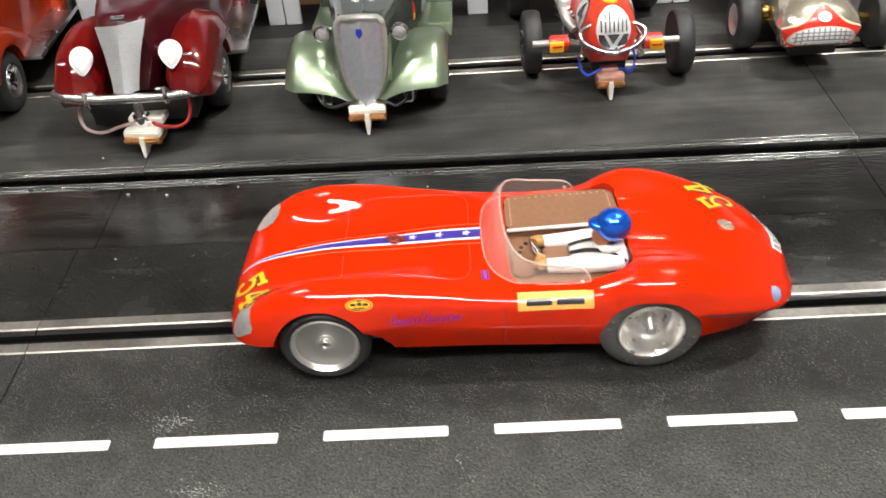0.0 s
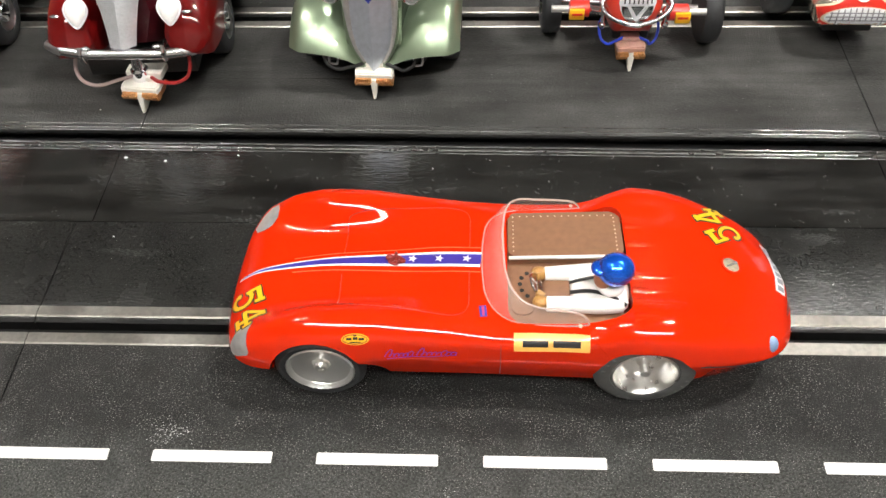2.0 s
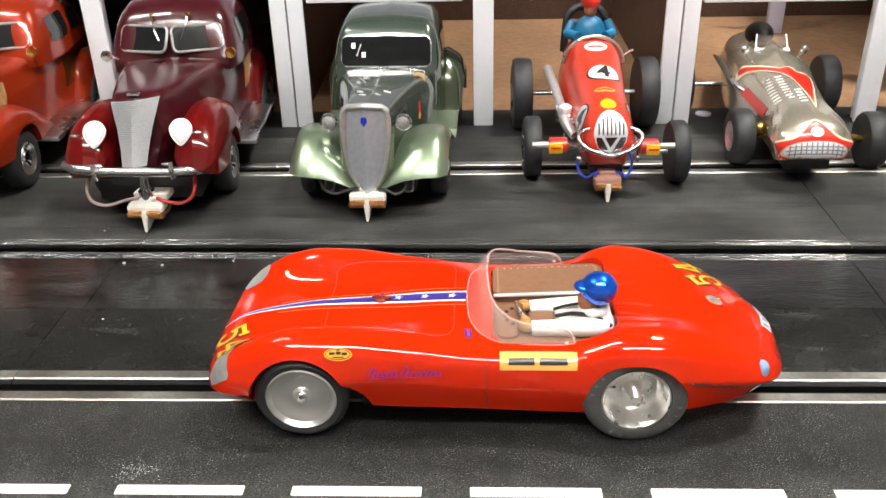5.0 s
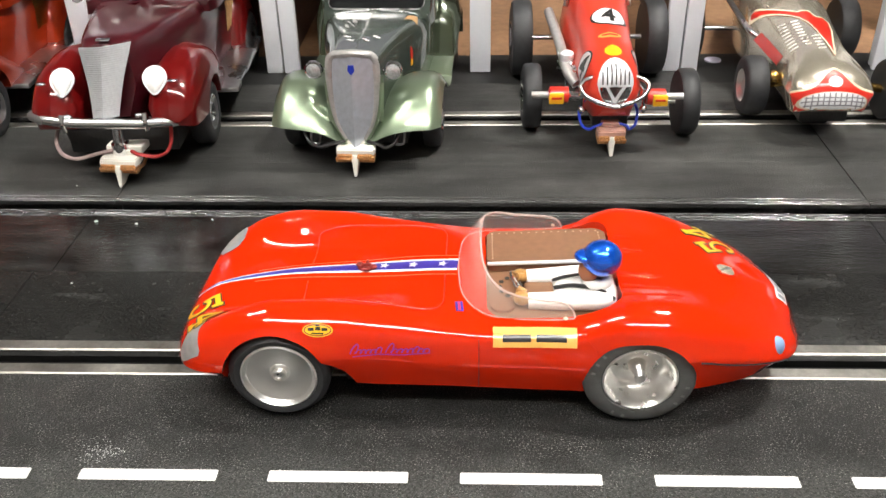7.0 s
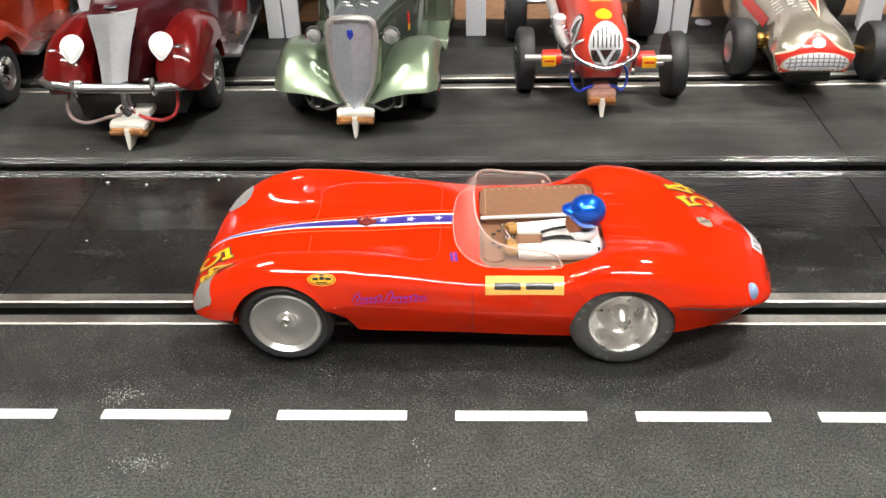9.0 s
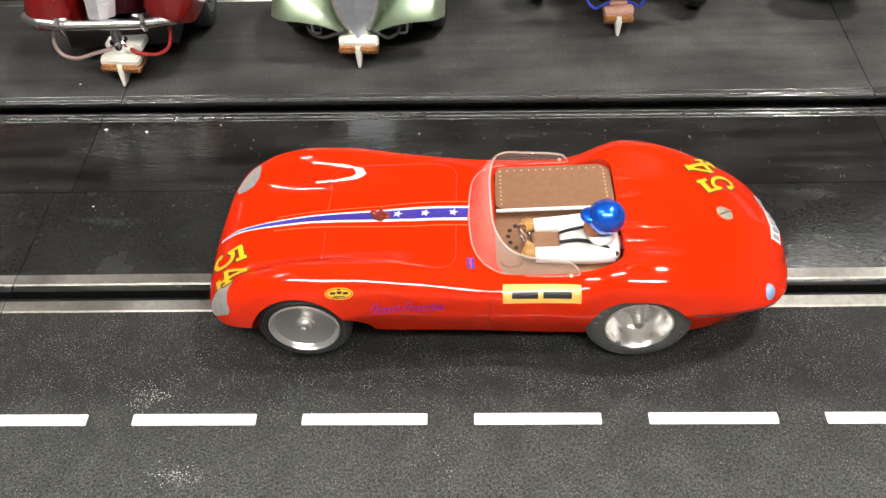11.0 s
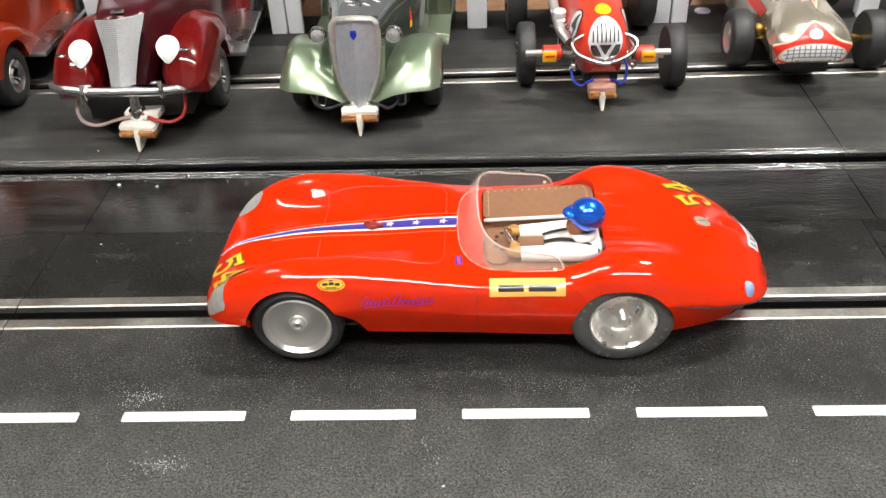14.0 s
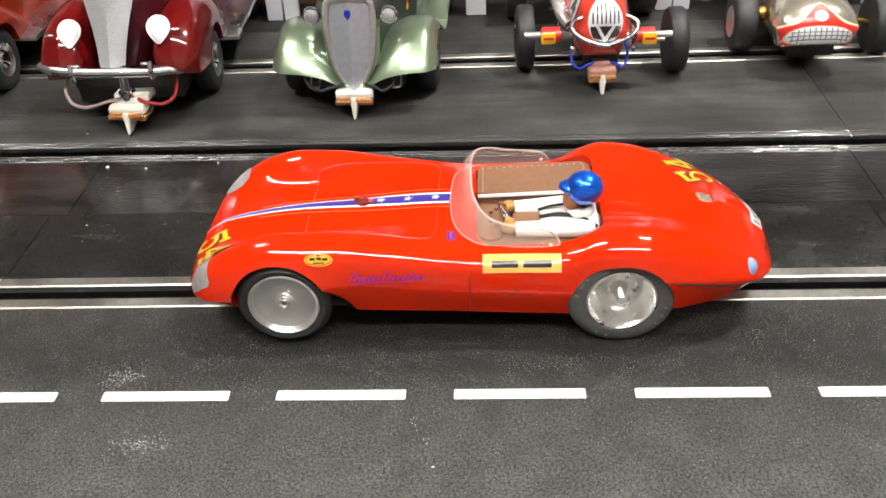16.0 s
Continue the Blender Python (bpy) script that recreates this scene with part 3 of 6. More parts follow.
# fine white grit caught along the joints and on the shoulder
rng = random.Random(7)
grit = []
for k in range(60):
    x = rng.uniform(-0.24, 0.34)
    y = rng.choice((rng.gauss(0.1010, 0.0008), rng.gauss(0.1545, 0.0006), rng.uniform(0.108, 0.153), rng.uniform(0.07, 0.10), rng.uniform(-0.05, 0.04)))
    r = rng.choice((0.00007, 0.00010, 0.00013, 0.00018))
    grit.append(ball(r, (x, y, 0.0001), (rng.uniform(0.8, 1.6), 1, 0.5), 6, 4))
for cx, cy, sx, sy, n in ((-0.054, 0.009, 0.0042, 0.0022, 150), (-0.0375, -0.0205, 0.0050, 0.0020, 170), (0.0455, -0.012, 0.0012, 0.0030, 14), (0.0490, -0.0190, 0.0006, 0.0010, 12)):
    for k in range(n):
        r = rng.choice((0.00008, 0.00011, 0.00015, 0.00020))
        grit.append(ball(r, (rng.gauss(cx, sx), rng.gauss(cy, sy), 0.00005), (rng.uniform(0.8, 1.5), 1, 0.4), 5, 3))
tagged(part("grit", join(*grit), M_LINE), "fine white grit scattered over the black track", "dirt", "", "stuff")

# ---- the red racer ----
CAR_Y = 0.0595
HUB_F, HUB_R = 0.0005, 0.1127
z_mid = keys((-36.5, 16), (-35.5, 20), (-33, 24), (-30, 26.7), (-24, 29.8), (-12, 32.2), (0, 33.8), (25, 35.6), (41, 36.6), (57, 37.8), (70, 38.4), (90, 38.6),
             (108, 39.3), (120, 38.9), (135, 37.2), (144, 35.4), (155, 31.6), (161, 28.6), (165.5, 24.6), (168.2, 17.8))
z_crest = keys((-36.5, 15.8), (-35, 20), (-31, 26.2), (-23, 32.6), (-13, 38.2), (0, 41.4), (13, 41.2), (34, 38.4), (56, 35.8), (67, 35.0), (88, 35.2), (96, 36.5),
               (104, 40.0), (112, 41.7), (120, 41.2), (132, 38.2), (145, 33.3), (155, 28.8), (162, 24.2), (168.2, 17.2))
y_crest = keys((-36.5, 4), (-34.5, 15), (-31, 23), (-25, 29.5), (-18, 29.5), (0, 28), (30, 26.5), (60, 25.5), (90, 26), (112, 28), (130, 26.5), (145, 23.5), (156, 19.5), (163, 14.5), (168.2, 5))
y_wide = keys((-36.5, 6), (-35.5, 17), (-33.5, 25), (-29, 32), (-23, 35.6), (-15, 37.5), (0, 38.6), (13, 37.9), (25, 36.2), (40, 35.2), (60, 34.8), (80, 34.7), (95, 35.6),
              (104, 37), (112, 38.9), (125, 38.2), (140, 35.4), (150, 32.2), (158, 27.8), (163, 22.4), (166.5, 15), (168.2, 6))
z_wide = keys((-36.5, 15.5), (-30, 22), (-15, 26), (0, 28), (25, 26.8), (55, 24.2), (90, 23.8), (112, 27), (128, 27.4), (140, 25.6), (150, 23.4), (160, 20.6), (168.2, 16.6))
z_crease = keys((-36.5, 15.2), (-31, 18.5), (-20, 20.5), (12, 25.6), (20, 25.8), (30, 25.4), (45, 23.4), (60, 21.7), (75, 20.8), (92, 20.4), (105, 23), (120, 26.4), (128, 26.6), (140, 24.2), (150, 22.2), (157, 20.4), (163, 18.5), (168.2, 16.3))
y_low = keys((-36.5, 5), (-33.5, 20), (-28, 27), (-15, 33), (0, 34), (25, 31.8), (60, 31.3), (90, 31.4), (112, 33), (125, 33.2), (140, 30.4), (150, 27), (157, 22), (163, 15), (168.2, 4))
z_low = keys((-36.5, 14.8), (-31, 15.8), (-15, 15.6), (15, 14.4), (25, 12.9), (57, 11.5), (95, 10.1), (120, 11.8), (131, 12.4), (142, 12.9), (150, 13.6), (157, 14.4), (163, 15.4), (167, 16.0))
dip = keys((-36.5, 0), (-25, 0.3), (0, 1.4), (30, 1.4), (60, 0.4), (100, 0.2), (120, 1.0), (140, 0.8), (160, 0), (167, 0))
full_y = keys((-36.5, 660), (-5, 660), (10, 710), (30, 800), (60, 840), (90, 800), (112, 750), (140, 700), (167, 660))
full_z = keys((-36.5, 660), (5, 660), (30, 650), (60, 640), (90, 650), (112, 700), (140, 680), (167, 660))


def racer_half(x):
    top, cz = z_mid(x), z_crest(x)
    valley = top - dip(x) * min(1, (cz - top) / 0.004) if cz > top else top + (cz - top) * 0.32
    return side_section(top, y_crest(x), cz, y_wide(x), z_wide(x), y_low(x), z_low(x), valley, 10, (full_y(x), full_z(x)), z_crease(x))


def stations(a, b, n, ends=0.75):
    u = np.linspace(-1, 1, n)
    s = np.sin(u * math.pi / 2) * ends + u * (1 - ends)
    return [(a + b) / 2 + (b - a) / 2 * v for v in s]


racer = thing("slot_car", pose(0, CAR_Y, 0), "glossy red vintage sports racer slot car with blue star stripe", "toy car")
shell = loft(stations(-0.0365, 0.1682, 96), racer_half)


def arch(x, z, r, side, inner=0.0215):
    y0, y1 = sorted((side * inner, side * 0.06))
    return turned([(y0, r), (y1, r)], 48, "Y", (x, 0, z))


COCKPIT = (0.0652, 0.1071, -0.0265, 0.0244)
shell = cut(shell, arch(HUB_F + 0.0060, 0.0090, 0.0182, -1), arch(HUB_F + 0.0060, 0.0090, 0.0182, 1), arch(HUB_F - 0.0005, 0.0180, 0.0167, -1), arch(HUB_F - 0.0005, 0.0180, 0.0167, 1), arch(HUB_R, 0.0160, 0.0172, -1),
            arch(HUB_R, 0.0160, 0.0172, 1), prism(rounded(*COCKPIT, 0.006), 0.0325, 0.06))
skin = tree_of(shell)
body = part("body", shell, M_RED, racer, "", 35)
part("chassis", join(box(-0.012, 0.135, -0.020, 0.020, 0.008, 0.0150, 0.001), box(0.0190, 0.0900, -0.0215, 0.0215, 0.0050, 0.0120, 0.001), box(-0.0240, -0.0170, -0.0150, 0.0150, 0.0090, 0.0160, 0.001), box(HUB_F - 0.002, HUB_F + 0.002, -0.03, 0.03, 0.017, 0.021)), M_BLACK, racer)


def on_skin(x, y, lift=0.0):
    hit, _, _, _ = skin.ray_cast(Vector((x, y, 0.09)), Vector((0, 0, -1)))
    return (x, y, hit.z + lift)


def flank(x, z, lift=0.0):
    hit, _, _, _ = skin.ray_cast(Vector((x, -0.09, z)), Vector((0, 1, 0)))
    return (x, hit.y - lift, z)


def on_top(name, shape, x, y, material, lift=0.00015, right=(1, 0, 0), up=(0, 1, 0), label="", longest=0.0012):
    return part(name, laid(shape, (x, y, 0.02), right, up, skin, lift, longest), material, body, label, 60)


def on_side(name, shape, x, z, material, lift=0.00015, lean=25, label="", longest=0.0012):
    """Laid on the near flank, seen from outside and a little above."""
    n = Vector((0, -math.cos(radians(lean)), math.sin(radians(lean))))
    up = Vector((0, math.sin(radians(lean)), math.cos(radians(lean))))
    return part(name, laid(shape, flank(x, z), (1, 0, 0), up, skin, lift, longest), material, body, label, 60)


# stripe with three stars along the bonnet
stripe_y = keys((-33, -1.6), (-24, -0.6), (-10, 0.4), (4, 0.9), (25, 0.6), (41, 0.2), (51, -0.4), (58, -0.9))
line = [(x, stripe_y(x)) for x in np.linspace(-0.0325, 0.0560, 60)]
spread = lambda a, b: (lambda u: a + (b - a) * min(1, u / 0.8) ** 0.85)
on_top("stripe_border", ribbon(line, spread(0.0004, 0.0034)), 0, 0, M_WHITE, 0.00012, label="white stripe border")
on_top("stripe", ribbon(line, spread(0.0001, 0.0023)), 0, 0, M_NAVY, 0.00020, label="navy blue stripe")
M_FILM = mat("decal_film_edge", (0.74, 0.10, 0.035), 0.3, coat=0.8)
for s in (-1, 1):
    edge = [(x, stripe_y(x) + s * (0.0022 + 0.0034 * min(1, (x + 0.0325) / 0.07))) for x in np.linspace(-0.012, 0.0560, 50)]
    on_top("film_edge", ribbon(edge, lambda u: 0.00022), 0, 0, M_FILM, 0.00010, label="clear decal film edge")
for sx in (0.0316, 0.0412, 0.0510):
    on_top("star", star(0.0018, 0, 0, 0.3), sx, stripe_y(sx) + 0.0002, M_WHITE, 0.00028, label="white star")


def slab_digits(width, height, extra):
    """A five and a four with slab ends, side by side and centred; extra widens every stroke for the outline."""
    w = width * 0.47
    sx, sy = w, height

    def bar(x0, x1, y0, y1, ox):
        return rect(ox + x0 * sx - extra, ox + x1 * sx + extra, y0 * sy - extra, y1 * sy + extra)

    def stroke(pts, half, ox):
        path = smooth_line([(ox + x * sx, y * sy) for x, y in pts], 4 + 6 * len(pts)) if len(pts) > 2 else [(ox + x * sx, y * sy) for x, y in pts]
        return ribbon(path, lambda u: half * w + extra)
    a, b = -width / 2, width / 2 - w
    five = [bar(0.16, 0.90, 0.84, 1.0, a), bar(0.80, 0.96, 0.72, 1.06, a), bar(0.16, 0.30, 0.50, 0.9, a),
            stroke([(0.20, 0.55), (0.45, 0.66), (0.74, 0.56), (0.86, 0.34), (0.74, 0.12), (0.46, 0.05), (0.20, 0.11), (0.10, 0.25)], 0.085, a),
            moved(oval(0.12 * w + extra, 0.12 * w + extra), Matrix.Translation((a + 0.15 * sx, 0.24 * sy, 0)))]
    four = [bar(0.56, 0.74, 0.04, 1.0, b), bar(0.38, 0.92, 0.0, 0.13, b), bar(0.06, 0.98, 0.28, 0.42, b), bar(0.90, 1.02, 0.20, 0.52, b),
            stroke([(0.10, 0.36), (0.60, 0.96)], 0.07, b), bar(0.46, 0.80, 0.90, 1.0, b)]
    return [moved(bm, Matrix.Translation((0, -height / 2, 0))) for bm in five + four]


# nose and tail numbers
for at, right, up, wide, tall in (((-0.0256, -0.0172), (0.31, -0.95, 0), (0.93, 0.36, 0), 0.0190, 0.0112), ((0.1425, 0.0190), (-0.485, 0.875, 0), (-0.84, -0.545, 0), 0.0170, 0.0138)):
    for name, extra, lift, m in (("number_outline", 0.00050, 0.00022, M_INK), ("number", 0.0, 0.00040, M_YELLOW)):
        strokes = [laid(bm, (*at, 0.02), right, up, skin, lift + 0.000008 * k, 0.0010) for k, bm in enumerate(slab_digits(wide, tall, extra))]
        part(name, join(*strokes), m, body, "yellow slab race number with black outline", 60)
# head lamps, tail lamps, cap, bonnet pin
near_lamp = [(-0.0056, -0.0060), (-0.0018, -0.0064), (0.0040, -0.0058), (0.0052, -0.0044), (0.0052, 0.0050), (0.0040, 0.0054), (-0.0008, 0.0020), (-0.0060, -0.0030)]
n = Vector((-0.50, -0.55, 0.66)).normalized()
r = (Vector((1, 0, 0)) - n * n.x).normalized()
part("headlamp", laid(flat(near_lamp), on_skin(-0.0275, -0.0298), r, n.cross(r), skin, 0.0003, 0.0008), M_LAMP, body, "silver painted teardrop headlamp", 60)
on_top("headlamp", flat([(-0.0212, 0.0292), (-0.0207, 0.0268), (-0.0212, 0.0238), (-0.0232, 0.0210), (-0.0262, 0.0198), (-0.0292, 0.0198), (-0.0304, 0.0222), (-0.0280, 0.0262), (-0.0246, 0.0290)]), 0, 0, M_LAMP, 0.0004, label="silver painted teardrop headlamp", longest=0.0008)
for at in ((0.1553, -0.0262, 0.0244), (0.1562, 0.0222, 0.0205)):
    part("tail_lamp", ball(0.0028, at, (0.85, 0.95, 1.20)), M_TAIL, body, "pale blue tail lamp")
tilt = pose(0.1441, 0.0000, on_skin(0.1441, 0.0)[2] - 0.0001, 0, 17, 0)
part("cap_well", moved(tube([(0.0036 * math.cos(a), 0.0036 * math.sin(a), 0.0000) for a in np.linspace(0, 2 * math.pi, 33)], 0.00055, 8), tilt), M_RED, body, "raised red ring round the cap")
part("filler_cap", moved(turned([(-0.0004, 0.0031), (0.0001, 0.0031), (0.0003, 0.0026)], 24, "Z"), tilt), M_CAP, body, "slotted metal filler cap")
part("cap_slot", moved(box(-0.0028, 0.0028, -0.00030, 0.00030, 0.0003, 0.0006), tilt @ pose(0, 0, 0, 0, 0, 35)), M_ALU, body)
part("bonnet_pin", join(ball(0.0022, (0.0255, 0.0004, 0.0357), (1.35, 1.05, 0.5)), ball(0.0013, (0.0232, 0.0012, 0.0364), (1, 1, 0.6)), ball(0.0012, (0.0280, -0.0006, 0.0365), (1, 1, 0.6)), ball(0.0011, (0.0257, -0.0018, 0.0366), (1.2, 1, 0.6)), ball(0.0009, (0.0256, 0.0026, 0.0364), (0.7, 1.3, 0.6))),
     mat("dark_red_metal", (0.22, 0.03, 0.025), 0.3, 0.4, grain=0.5, grain_scale=1500), body, "worn dark red bonnet pin")
# number plate with unreadable writing
PLATE_AT = (0.1625, 0.0060, 0.0262)
part("number_plate", laid(rect(-0.0120, 0.0120, -0.0025, 0.0025), PLATE_AT, (0.12, 1, 0), (-0.80, 0, 1), skin, 0.0002), M_WHITE, body, "white number plate")
for i in range(7):
    a = -0.0112 + i * 0.0033
    part("plate_bar", laid(rect(a, a + 0.0023, -0.0016, 0.0016), PLATE_AT, (0.12, 1, 0), (-0.80, 0, 1), skin, 0.00032), mat("plate_grey", (0.25, 0.25, 0.27), 0.5) if i == 0 else bpy.data.materials["plate_grey"], body)
# flank: name plate as bars, oval sticker, violet script
on_side("name_plate", rect(-0.0127, 0.0127, -0.0030, 0.0030), 0.0800, 0.0318, M_ORANGE_Y, 0.0002, label="amber name sticker")
for a, b in ((-0.0098, -0.0012), (0.0004, 0.0096)):
    on_side("name_bar", rect(a, b, -0.0011, 0.0011), 0.0800, 0.0317, M_INK, 0.0003)
on_side("oval_sticker", oval(0.0046, 0.0021), 0.0145, 0.0362, M_YELLOW, 0.0002, 40, "yellow oval oil sticker")
M_RUST = mat("sticker_rust", (0.30, 0.05, 0.02), 0.4)
on_side("sticker_rim", ribbon([(0.0040 * math.cos(a), 0.00165 * math.sin(a)) for a in np.linspace(0, 2 * math.pi, 41)], lambda u: 0.00016), 0.0145, 0.0362, M_RUST, 0.0003, 40)
for w, h, dx, dy in ((0.0009, 0.00045, -0.0020, 0.0002), (0.0008, 0.0005, 0.0001, 0.0004), (0.0009, 0.00045, 0.0021, 0.0002), (0.0018, 0.00022, 0.0, -0.0010), (0.0006, 0.00025, 0.0, 0.0014)):
    on_side("sticker_bar", rect(dx - w, dx + w, dy - h, dy + h), 0.0145, 0.0362, M_INK, 0.0003, 40)
def scrawl(x0, x1, loops, tall):
    """A word of joined loops that nobody can read."""
    pts = []
    for k in range(loops * 14 + 1):
        u = k / 14
        h = tall * (1.9 if u < 1 else 0.75 + 0.45 * ((int(u) * 7) % 5 == 0))
        z = 0.5 * h * (1 - math.cos(2 * math.pi * u)) - 0.0010
        pts.append((x0 + (x1 - x0) * u / loops - 0.00045 * math.sin(2 * math.pi * u) + 0.45 * z, z))
    return pts


for a, b, n in ((-0.0112, -0.0022, 6), (-0.0005, 0.0125, 8)):
    on_side("script", ribbon(smooth_line(scrawl(a, b, n, 0.0017), 190), lambda u: 0.00018), 0.0356, 0.0288, M_VIOLET, 0.0002, 15, "violet hand-written script", 0.0008)
on_side("script_underline", ribbon([(-0.011, -0.0020), (-0.003, -0.0014), (0.004, -0.0018), (0.0125, -0.0012)], lambda u: 0.00014), 0.0356, 0.0288, M_VIOLET, 0.0002, 15)
on_top("crest_sticker", rect(-0.0012, 0.0012, -0.0021, 0.0021), 0.0569, -0.0226, M_NAVY, 0.0002, (1, 0.1, 0), (-0.1, 1, 0), "small violet sticker")
on_top("crest_bar", rect(-0.0004, 0.0004, -0.0018, 0.0018), 0.0569, -0.0226, mat("sticker_red", (0.5, 0.03, 0.12), 0.4), 0.0003, (1, 0.1, 0), (-0.1, 1, 0))


# panel edges in low relief
M_GAP = mat("panel_gap_red", (0.26, 0.006, 0.002), 0.45)
for s in (-1, 1):
    panel = smooth_line([(0.0065, s * 0.0050), (0.0068, s * 0.0200), (0.0085, s * 0.0212), (0.030, s * 0.0235), (0.0455, s * 0.0250), (0.0505, s * 0.0232), (0.0520, s * 0.0190), (0.0520, s * 0.0055)], 60)
    part("panel_edge", tube([on_skin(x, y, -0.00008) for x, y in panel], 0.00022, 6), M_GAP, body, "dark red panel gap")
ridge = smooth_line([(0.012, -0.0196), (0.019, -0.0208), (0.030, -0.0226), (0.0450, -0.0245), (0.0488, -0.0238), (0.0508, -0.0215)], 40)
part("panel_ridge", tube([on_skin(x, y, -0.0002) for x, y in ridge], 0.00075, 10, 0, lambda u: 0.35 + 0.65 * math.sin(math.pi * min(1, u + 0.12))), M_RED, body)
part("door_seam", tube([flank(0.0630, z) for z in np.linspace(0.0315, 0.0150, 14)], 0.00016, 6), M_GAP, body)
part("door_seam", tube([flank(0.0945 + 0.008 * u, 0.0335 - 0.009 * u) for u in np.linspace(0, 1, 12)], 0.00020, 6), M_RED, body)
for y, x1, lift in ((-0.0085, 0.1250, -0.0024), (-0.0150, 0.1280, -0.0025), (-0.0210, 0.1300, -0.0025), (-0.0275, 0.1200, -0.0026), (0.0060, 0.1220, -0.0025), (0.0150, 0.1200, -0.0025)):
    part("deck_rib", tube([on_skin(x, y, lift) for x in np.linspace(0.1074, x1, 24)], 0.0030, 20, 0, lambda u: 1 - 0.22 * u), M_RED, body)
part("tail_seam", tube([flank(x, z_crease(x) - 0.0001) for x in np.linspace(0.1296, 0.1590, 26)], 0.00030, 6), M_BLACK, body, "dark shut line")
part("door_seam", tube([flank(0.0630, z) for z in np.linspace(0.0150, 0.0122, 6)], 0.00016, 6), M_GAP, body)

# cockpit insert and tonneau cover
COVER_TILT = pose(0.066, 0.0015, 0.0372, -4, -2.2, 0) @ pose(-0.066, -0.0015, -0.0372)
insert = part("cockpit_insert", prism(rounded(0.0655, 0.1068, -0.0262, 0.0241, 0.0057), 0.0326, 0.0338), M_BROWN, racer, "brown moulded cockpit insert")
part("tonneau_cover", moved(prism(rounded(0.0657, 0.1067, 0.0015, 0.0240, 0.003), 0.0330, 0.0372), COVER_TILT), M_BROWN, racer, "brown stitched tonneau cover", 50)
stitches = [(0.0676, y) for y in np.linspace(0.004, 0.0215, 9)] + [(x, 0.0220) for x in np.linspace(0.0676, 0.1038, 15)] + [(0.1044, y) for y in np.linspace(0.004, 0.0205, 9)]
for x, y in stitches:
    part("stitch", moved(ball(0.00032, (x, y, 0.0372), (1, 1, 0.4), 8, 5), COVER_TILT), M_STITCH, insert)
part("cover_edge", moved(box(0.0658, 0.1000, 0.0004, 0.0015, 0.0362, 0.0373, 0.0003), COVER_TILT), M_OVERALL, insert, "white painted cover edge")
part("dash_panel", prism(rounded(0.0668, 0.0742, -0.0225, -0.0012, 0.0030), 0.0336, 0.0347), M_BROWN, insert)
for x, y in ((0.0722, -0.0045), (0.0703, -0.0066), (0.0697, -0.0094), (0.0703, -0.0122), (0.0722, -0.0146)):
    part("gauge", moved(turned([(0, 0.0008), (0.0002, 0.0008)], 16, "Z"), pose(x, y, 0.0347)), M_INK, insert, "painted dial")
wheel_m = pose(0.0752, -0.0116, 0.0378, 0, 58, 0)
ring = [(0.0040 * math.cos(a), 0.0040 * math.sin(a), 0) for a in np.linspace(0, 2 * math.pi, 33)]
part("steering_wheel", moved(join(tube(ring, 0.0004, 8), tube([(-0.004, 0, 0), (0.004, 0, 0)], 0.0003), tube([(0, -0.004, 0), (0, 0.004, 0)], 0.0003)), wheel_m), M_CHROME, racer, "silver steering wheel")

# driver figure, one moulding
bits = []


def bit(bm, index):
    for f in bm.faces:
        f.material_index = index
    bits.append(bm)


bit(ball(0.01, (0.0975, -0.0122, 0.0345), (1.00, 0.86, 0.50), 32, 18), 0)
bit(box(0.0868, 0.1062, -0.0208, -0.0036, 0.0338, 0.0392, 0.0022, 3), 0)
bit(box(0.0775, 0.0872, -0.0160, -0.0080, 0.0338, 0.0362, 0.0012, 3), 5)
for s in (-1, 1):
    bit(tube([(0.1040, -0.0122 + s * 0.0066, 0.0368), (0.0960, -0.0122 + s * 0.0074, 0.0366), (0.0880, -0.0122 + s * 0.0070, 0.0362), (0.0785, -0.0122 + s * 0.0066, 0.0358)], 0.0034, 14, 18,
             lambda u: 1.0 - 0.22 * u), 0)
    bit(ball(0.0027, (0.0765, -0.0121 + s * 0.0064, 0.0366), (1.05, 0.95, 0.80)), 1)
    bit(tube([(0.0775, -0.0121 + s * 0.0046, 0.0372), (0.0752, -0.0121 + s * 0.0034, 0.0380)], 0.0014, 10), 1)
bit(tube([(0.0862, -0.0122, 0.0393), (0.0905, -0.0114, 0.0402), (0.0960, -0.0102, 0.0404)], 0.00055, 8, 16), 4)
bit(tube([(0.0864, -0.0162, 0.0391), (0.0920, -0.0163, 0.0401), (0.0968, -0.0172, 0.0402), (0.1010, -0.0190, 0.0398), (0.1052, -0.0206, 0.0378)], 0.00070, 8, 22), 4)
bit(ball(0.0036, (0.0972, -0.0142, 0.0444), (0.9, 0.95, 1.1)), 3)
bit(tube([(0.1000 + 0.0034 * math.cos(a), -0.0142 + 0.0034 * math.sin(a), 0.0408) for a in np.linspace(0, 2 * math.pi, 25)], 0.0016, 10), 0)
bit(ball(0.0060, (0.1010, -0.0142, 0.0489), (1.05, 0.98, 0.96), 32, 20), 2)
bit(ball(0.0042, (0.0960, -0.0142, 0.0496), (0.85, 0.85, 0.42), 24, 12), 2)
figure = part("driver_figure", join(*bits), [M_OVERALL, M_GLOVE, M_BLUE, M_SKIN, M_INK, M_BROWN])
figure.matrix_world = pose(0, CAR_Y, 0)
tagged(figure, "small painted driver figure in white with shiny blue helmet", "figurine")

